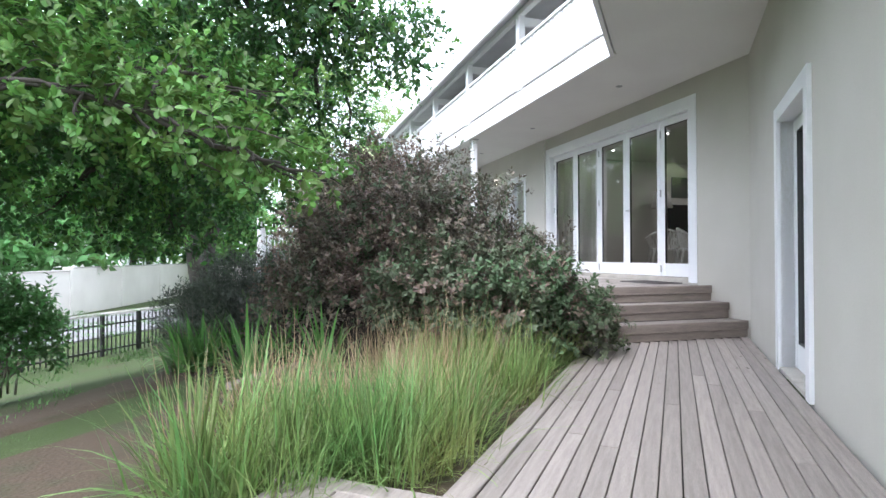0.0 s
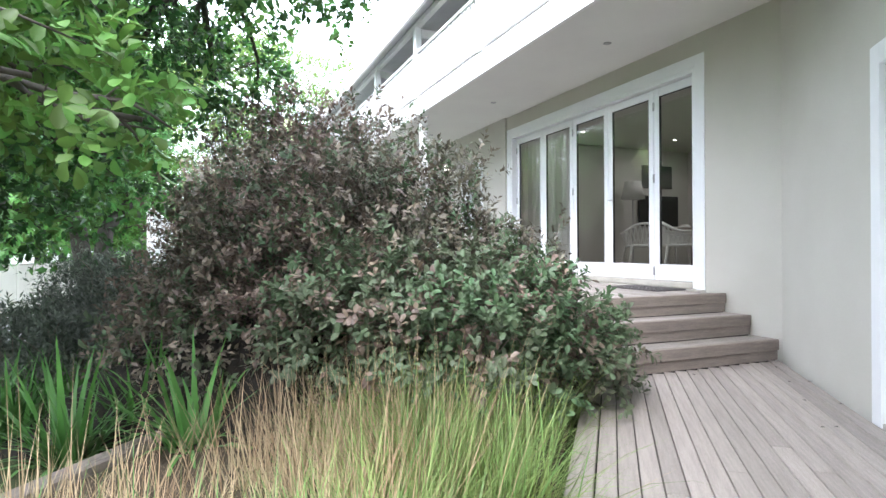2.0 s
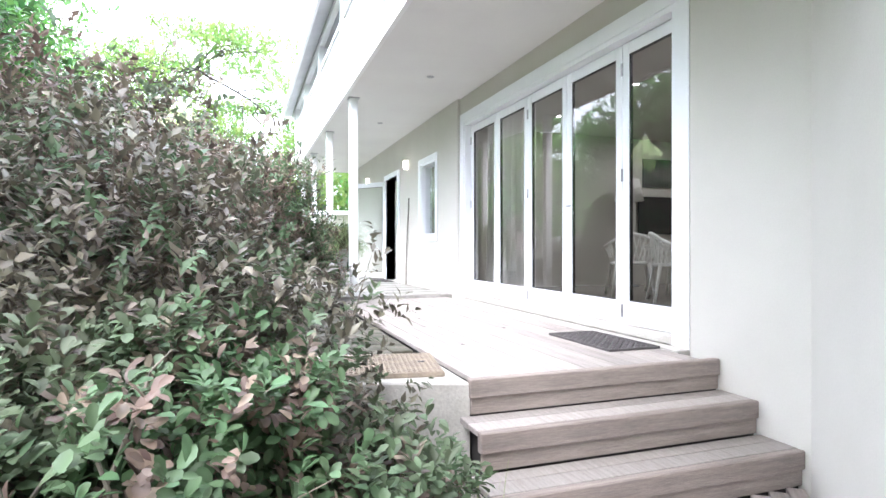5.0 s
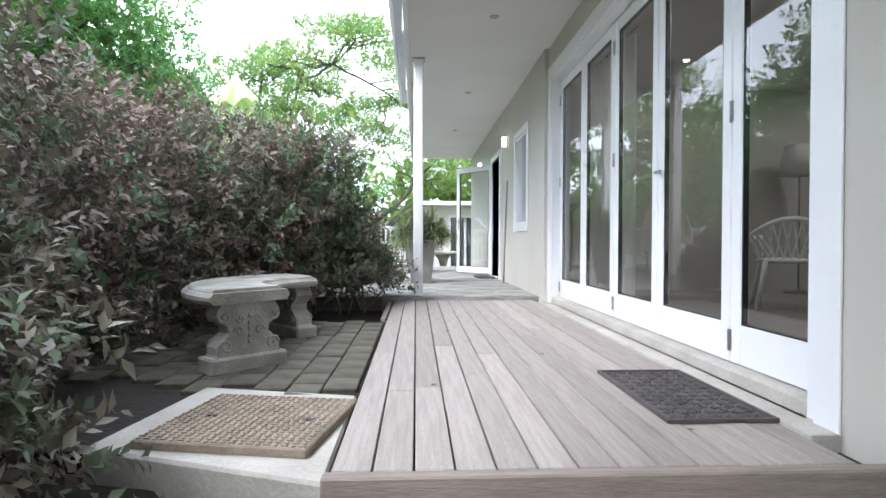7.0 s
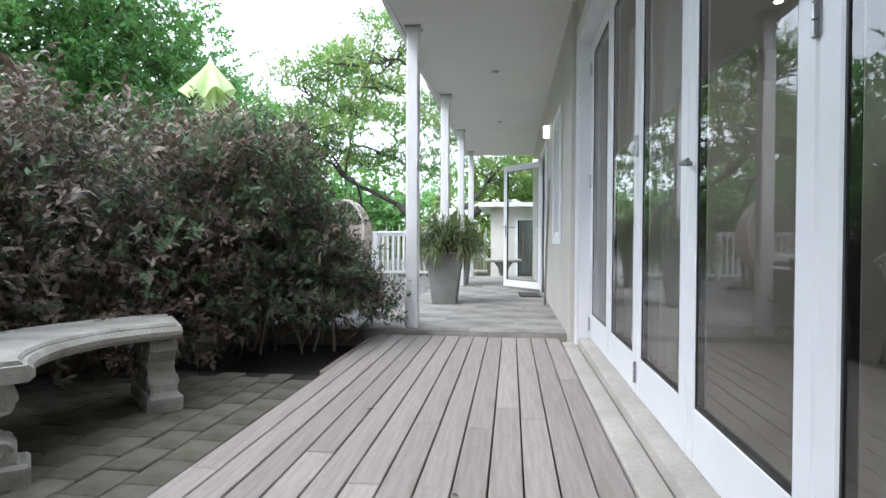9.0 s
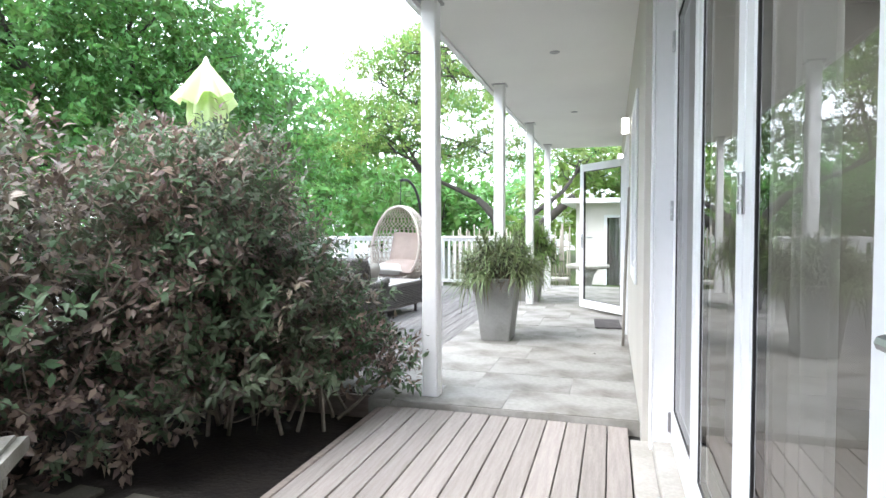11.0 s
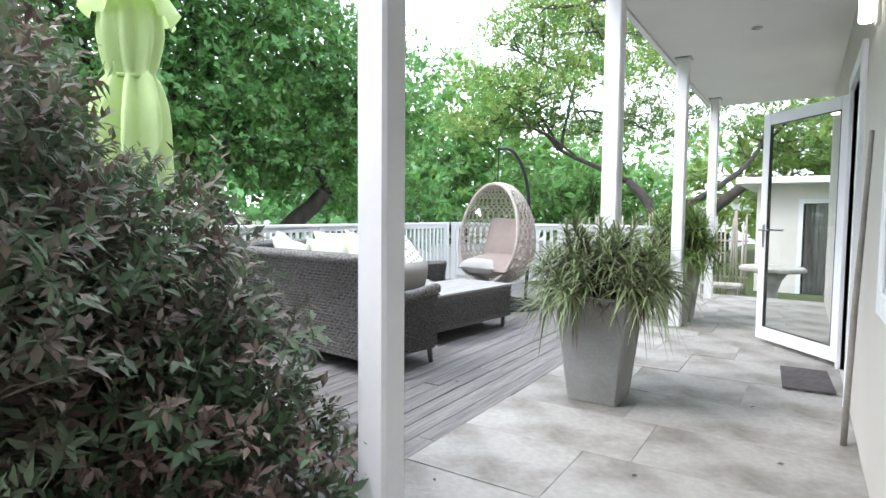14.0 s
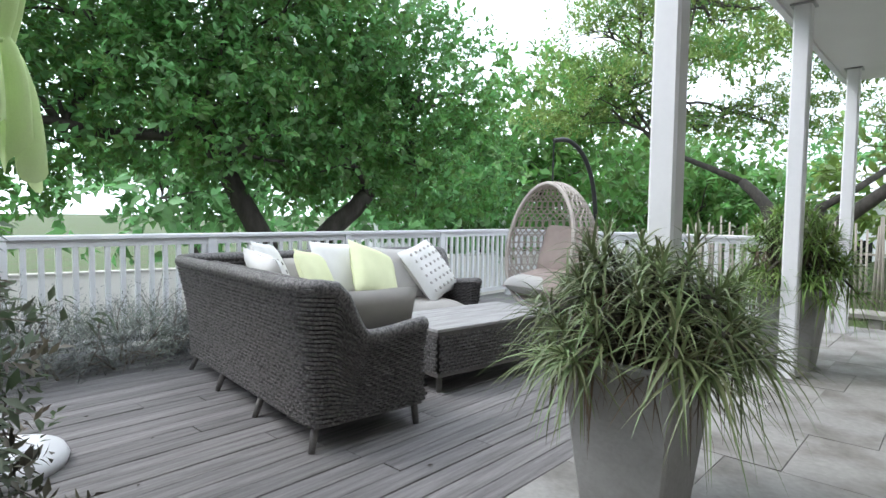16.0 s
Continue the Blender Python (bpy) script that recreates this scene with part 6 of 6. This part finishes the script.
def clump(name, area, n, length, width, mat, label, seed, curl=0.9, tilt=0.35, tuft=0.09):
    """Grass-like growth in tufts, rooted in patches (x, y, radius)."""
    r = np.random.default_rng(seed)
    pts, root = [], []
    for x, y, rad in area:
        k = int(n * rad * rad / sum(a[2] ** 2 for a in area))
        m = max(1, int(k / 55))
        a, q = r.uniform(0, 6.283, m), np.sqrt(r.uniform(0, 1, m)) * rad
        c = np.stack([x + q * np.cos(a), y + q * np.sin(a)], 1)
        c = np.repeat(c, max(1, k // m), 0)
        d = r.normal(size=c.shape) * tuft
        pts.append(c + d)
        root.append(d)
    p, d = np.concatenate(pts), np.concatenate(root)
    m = len(p)
    z = np.array([max(ground_z(x, y), -0.76) for x, y in p]) - 0.02
    lean = unit(d + r.normal(size=d.shape) * tuft * 0.6) * (np.abs(r.normal(size=(m, 1))) * tilt + 0.08)
    grow = np.repeat(r.uniform(0.6, 1.2, m // 40 + 1), 40)[:m]
    me = blade_mesh(name, np.column_stack([p, z]), np.column_stack([lean, np.zeros(m)]), length * r.uniform(0.6, 1.2, m) * grow, width * r.uniform(0.7, 1.3, m), mat, 4, curl)
    return tagged(new(name, me), label, "grass", "", "stuff")


def bed_patch(u, n, rad):
    p = CORNER + SIDE_U * u + SIDE_N * n
    return (p.x, p.y, rad)


green_area = [bed_patch(u, n, q) for u, n, q in ((1.7, 2.2, 0.32), (2.3, 2.25, 0.4), (3.0, 2.3, 0.42), (3.7, 2.25, 0.4), (4.5, 2.2, 0.36), (5.1, 2.15, 0.3), (5.0, 2.6, 0.34), (5.3, 2.5, 0.3), (5.7, 2.6, 0.25), (2.2, 2.7, 0.4), (2.9, 2.85, 0.36))]
clump("ornamental_grass", green_area, 12500, 0.56, 0.0085, M_grass, "long green ornamental grass along the deck edge", 21, 1.0, 0.5)
clump("dry_grass", [bed_patch(u, n, q) for u, n, q in ((2.2, 2.9, 0.5), (3.2, 3.0, 0.55), (4.1, 3.1, 0.5), (4.8, 3.3, 0.4), (3.6, 2.4, 0.5), (4.6, 2.5, 0.5), (2.6, 3.6, 0.5))], 1900, 0.5, 0.0065, M_straw, "dry straw-coloured grass and flower stems", 22, 0.5, 0.34, 0.12)
clump("broad_grass", [bed_patch(5.35, 2.9, 0.26), bed_patch(5.75, 2.75, 0.2)], 420, 0.55, 0.02, M_grass, "broad bright green blades at the end of the bed", 26, 0.8, 0.45, 0.07)
clump("dry_grass", [bed_patch(u, n, q) for u, n, q in ((2.4, 2.5, 0.5), (3.4, 2.6, 0.5), (4.4, 2.7, 0.5), (5.2, 2.9, 0.4))], 1150, 0.74, 0.005, M_straw, "tall seeding straw stems above the green grass", 27, 0.4, 0.3, 0.12)
clump("strap_plants", [(-6.0, 0.5, 0.35), (-5.5, 0.0, 0.3), (-6.4, 0.2, 0.3), (-5.2, 0.6, 0.3), (-5.0, -0.6, 0.2), (-5.6, -0.5, 0.22)], 1000, 0.62, 0.044, M_strap, "clump of broad green strap leaves in the bed", 23, 1.2, 0.8, 0.06)
sleeper = thing("timber_edging", pose(-5.35, -0.75, -0.80, 0, 0, 52), "weathered sleeper edging in the planting bed", "edging")
part("sleeper", Geo().box(-0.8, 0.8, -0.06, 0.06, 0, 0.11, 0.012), M_step, sleeper)
part("sleeper", Geo().box(-0.75, 0.82, -0.055, 0.055, 0.113, 0.20, 0.012), M_step, sleeper)
clump("lawn_tufts", [(-8.2, 0.8, 1.6), (-8.7, -1.2, 1.2), (-8.5, 3.0, 2.4), (-8.2, 6.0, 2.0), (-7.0, -1.2, 0.9)], 9000, 0.05, 0.006, M_strap, "short mown grass blades on the lawn", 24, 0.6, 0.5)
clump("ornamental_grass", [(-2.25, -0.62, 0.22), (-2.55, -0.5, 0.25)], 700, 0.42, 0.008, M_grass, "tuft of green grass below the concrete edge", 25)

# trodden bare earth between lawn and bed
line = [(-8.7, -3.4), (-7.9, -2.3), (-7.25, -1.3), (-6.75, -0.4), (-6.45, 0.6), (-6.3, 1.7), (-6.4, 2.8)]
g = Geo()
for i in range(49):
    t = i / 48 * (len(line) - 1)
    k = min(int(t), len(line) - 2)
    c = Vector(line[k]).lerp(Vector(line[k + 1]), t - k)
    a = (Vector(line[k + 1]) - Vector(line[k])).normalized()
    for m in range(7):
        w = (m / 3 - 1) * (0.5 + 0.16 * noise.noise((t * 1.7, m // 3 * 9.0, 2)) + 0.10 * noise.noise((t * 6, m // 3 * 5.0, 8)))
        x, y = c.x + a.y * w, c.y - a.x * w
        g.v.append((x, y, ground_z(x, y) + (0.028 if 0 < m < 6 else -0.03) + 0.012 * noise.noise((x * 9, y * 9, 1))))
g.f = [(i * 7 + m, i * 7 + m + 1, (i + 1) * 7 + m + 1, (i + 1) * 7 + m) for i in range(48) for m in range(6)]
structure("bare_earth", g, M_earth, "trodden brown earth between lawn and bed", "soil", True)

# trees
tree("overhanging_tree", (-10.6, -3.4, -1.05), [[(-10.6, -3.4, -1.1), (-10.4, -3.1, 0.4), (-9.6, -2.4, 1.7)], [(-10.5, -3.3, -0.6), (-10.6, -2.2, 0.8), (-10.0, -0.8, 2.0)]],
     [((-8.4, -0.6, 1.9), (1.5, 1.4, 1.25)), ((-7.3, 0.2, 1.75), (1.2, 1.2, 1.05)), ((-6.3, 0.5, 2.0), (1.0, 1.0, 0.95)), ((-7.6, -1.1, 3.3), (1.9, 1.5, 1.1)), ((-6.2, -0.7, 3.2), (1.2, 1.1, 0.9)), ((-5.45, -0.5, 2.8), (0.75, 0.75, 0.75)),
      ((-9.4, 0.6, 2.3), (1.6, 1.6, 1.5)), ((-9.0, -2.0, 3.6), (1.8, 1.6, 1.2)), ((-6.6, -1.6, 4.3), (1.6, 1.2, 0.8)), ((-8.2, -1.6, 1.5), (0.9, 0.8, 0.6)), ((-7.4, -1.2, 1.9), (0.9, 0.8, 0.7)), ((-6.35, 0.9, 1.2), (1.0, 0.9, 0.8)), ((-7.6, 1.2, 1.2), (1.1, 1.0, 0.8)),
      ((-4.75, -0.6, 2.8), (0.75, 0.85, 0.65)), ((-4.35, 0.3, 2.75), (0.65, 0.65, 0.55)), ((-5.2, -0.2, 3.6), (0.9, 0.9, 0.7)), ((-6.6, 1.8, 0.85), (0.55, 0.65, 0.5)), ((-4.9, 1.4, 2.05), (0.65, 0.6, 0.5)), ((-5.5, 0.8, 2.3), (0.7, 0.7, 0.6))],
     11300, 9, 0.18, 0.085, 0.54, M_leaf_shaded, "dense green tree hanging low over the garden", 31, M_leaf_green, 0.3, 0.17)
tree("young_tree", (-9.1, -2.9, -0.95), [[(-9.1, -2.9, -1.0), (-9.0, -2.8, 0.5), (-8.5, -2.6, 1.35)]],
     [((-7.3, -2.2, 1.5), (0.55, 0.45, 0.4)), ((-6.8, -2.2, 1.4), (0.5, 0.4, 0.35)), ((-6.3, -2.25, 1.25), (0.45, 0.4, 0.32)), ((-5.85, -2.3, 1.12), (0.4, 0.35, 0.28)), ((-5.45, -2.3, 0.98), (0.32, 0.28, 0.2)), ((-5.18, -2.3, 0.88), (0.2, 0.2, 0.12)),
      ((-7.0, -1.9, 1.9), (0.5, 0.4, 0.4)), ((-6.2, -1.8, 1.7), (0.5, 0.45, 0.35)), ((-5.6, -1.6, 1.5), (0.4, 0.38, 0.3)), ((-6.1, -1.2, 1.4), (0.5, 0.4, 0.34)), ((-5.6, -1.0, 1.2), (0.42, 0.38, 0.28))],
     780, 9, 0.14, 0.066, 0.56, M_leaf_bough, "low bough of fresh green rounded leaves", 36, M_leaf_green, 0.25, 0.07, 4, rounded_leaf=True)
tree("shade_tree", (-7.2, 9.3, -1.6), [[(-7.2, 9.3, -1.8), (-7.35, 9.1, 0.6), (-7.53, 8.77, 1.4), (-7.75, 8.4, 2.2)], [(-7.1, 9.45, -1.7), (-7.05, 9.6, 0.9), (-6.62, 10.15, 1.5)]],
     [((-8.3, 6.0, 2.35), (1.4, 1.3, 1.15)), ((-8.3, 7.4, 3.6), (1.6, 1.6, 1.3)), ((-7.4, 8.1, 2.7), (1.2, 1.2, 0.95)), ((-6.9, 8.6, 2.2), (0.8, 0.9, 0.6)), ((-6.8, 9.9, 2.0), (0.8, 0.9, 0.55)), ((-7.4, 9.3, 3.6), (1.6, 1.6, 1.25)), ((-7.2, 10.5, 2.35), (1.2, 1.25, 1.1)), ((-7.0, 11.9, 2.0), (1.3, 1.3, 1.0)), ((-7.1, 11.7, 3.4), (1.25, 1.25, 1.0)),
      ((-8.6, 4.8, 2.9), (1.5, 1.5, 1.4)), ((-8.0, 6.5, 4.9), (1.85, 1.85, 1.25)), ((-7.2, 8.4, 5.0), (1.75, 1.75, 1.1)), ((-7.4, 10.3, 4.15), (1.5, 1.4, 0.9)), ((-9.6, 8.1, 2.9), (1.4, 1.7, 1.3)), ((-9.0, 10.6, 3.2), (1.6, 1.7, 1.5))],
     9600, 9, 0.24, 0.126, 0.52, M_leaf_dark, "broad dark green shade tree behind the railing", 32, M_leaf_green, 0.65, 0.19)
r = random.Random(5)
umbels = []
for k in range(74):
    a, q = r.uniform(0, 6.283), math.sqrt(r.uniform(0.04, 1))
    top = 9.2 - 2.0 * q * q
    umbels.append(((-3.5 + 6.4 * math.cos(a) * q, 21.8 + 4.6 * math.sin(a) * q, top - (r.uniform(0, 4.6) if q > 0.4 else r.uniform(0, 1))), (r.uniform(1.0, 1.7), r.uniform(1.0, 1.6), r.uniform(0.3, 0.5))))
for x, y, z in ((-8.6, 20.6, 6.6), (-9.6, 20.2, 5.4), (-8.0, 19.8, 5.2), (-9.0, 21.2, 7.4), (-7.4, 20.6, 7.2), (-10.2, 20.6, 4.2), (-8.8, 19.8, 3.9)):
    umbels.append(((x, y, z), (1.5, 1.4, 0.5)))
tree("spreading_tree", (-3.5, 20.6, -1.0), [[(-3.5, 20.6, -1.1), (-3.4, 20.6, 0.4), (-3.0, 20.7, 1.6)], [(-3.5, 20.6, 0.0), (-4.2, 20.8, 1.6), (-4.8, 21.0, 2.2)], [(-3.4, 20.7, 0.2), (-2.4, 20.4, 1.4), (-1.4, 20.2, 2.2)]],
     umbels, 11400, 9, 0.34, 0.15, 0.38, M_leaf_yellow, "wide spreading tree with yellow-green foliage and bare limbs", 33, M_leaf_green, 0.3, 0.19, 4, 0.4, -0.4, 0.3, boughs_for=2)


def far_tree(x, y, z, h, rad, mat, seed):
    rr = random.Random(seed)
    lobes = [((x + rad * 0.6 * math.cos(k * 1.26 + seed), y + rad * 0.6 * math.sin(k * 1.26 + seed), z + h * rr.uniform(0.45, 0.72)), (rad * 0.62, rad * 0.62, h * 0.26)) for k in range(5)] + [((x, y, z + h * 0.8), (rad * 0.6, rad * 0.6, h * 0.24))]
    return tree("distant_tree", (x, y, z), [[(x, y, z - 0.2), (x + 0.1, y, z + h * 0.3)]], lobes, 650, 7, 0.6, 0.5, 0.5, mat, "full green tree in the distance", seed, None, 0.0, 0.2, 2)


for k, (x, y, h, rad, m) in enumerate(((-13.6, 25.1, 9.5, 3.6, M_leaf_green), (-16, 22, 6, 3.5, M_leaf_dark), (-21, 14, 8, 4.5, M_leaf_dark), (-23, 4, 7, 4, M_leaf_green), (-14, 34, 8, 4.5, M_leaf_green), (-9, 33, 7, 4, M_leaf_green), (-26, 24, 9, 5, M_leaf_dark), (1, 30, 8, 5, M_leaf_yellow), (7, 27, 8, 4.5, M_leaf_green), (-18, 48, 9, 6, M_leaf_dark), (-28, 36, 10, 6, M_leaf_green), (-5, 48, 9, 6, M_leaf_dark), (-30, -6, 10, 6, M_leaf_dark), (-22, -14, 9, 5, M_leaf_dark))):
    far_tree(x, y, -2.0, h, rad, m, 40 + k)
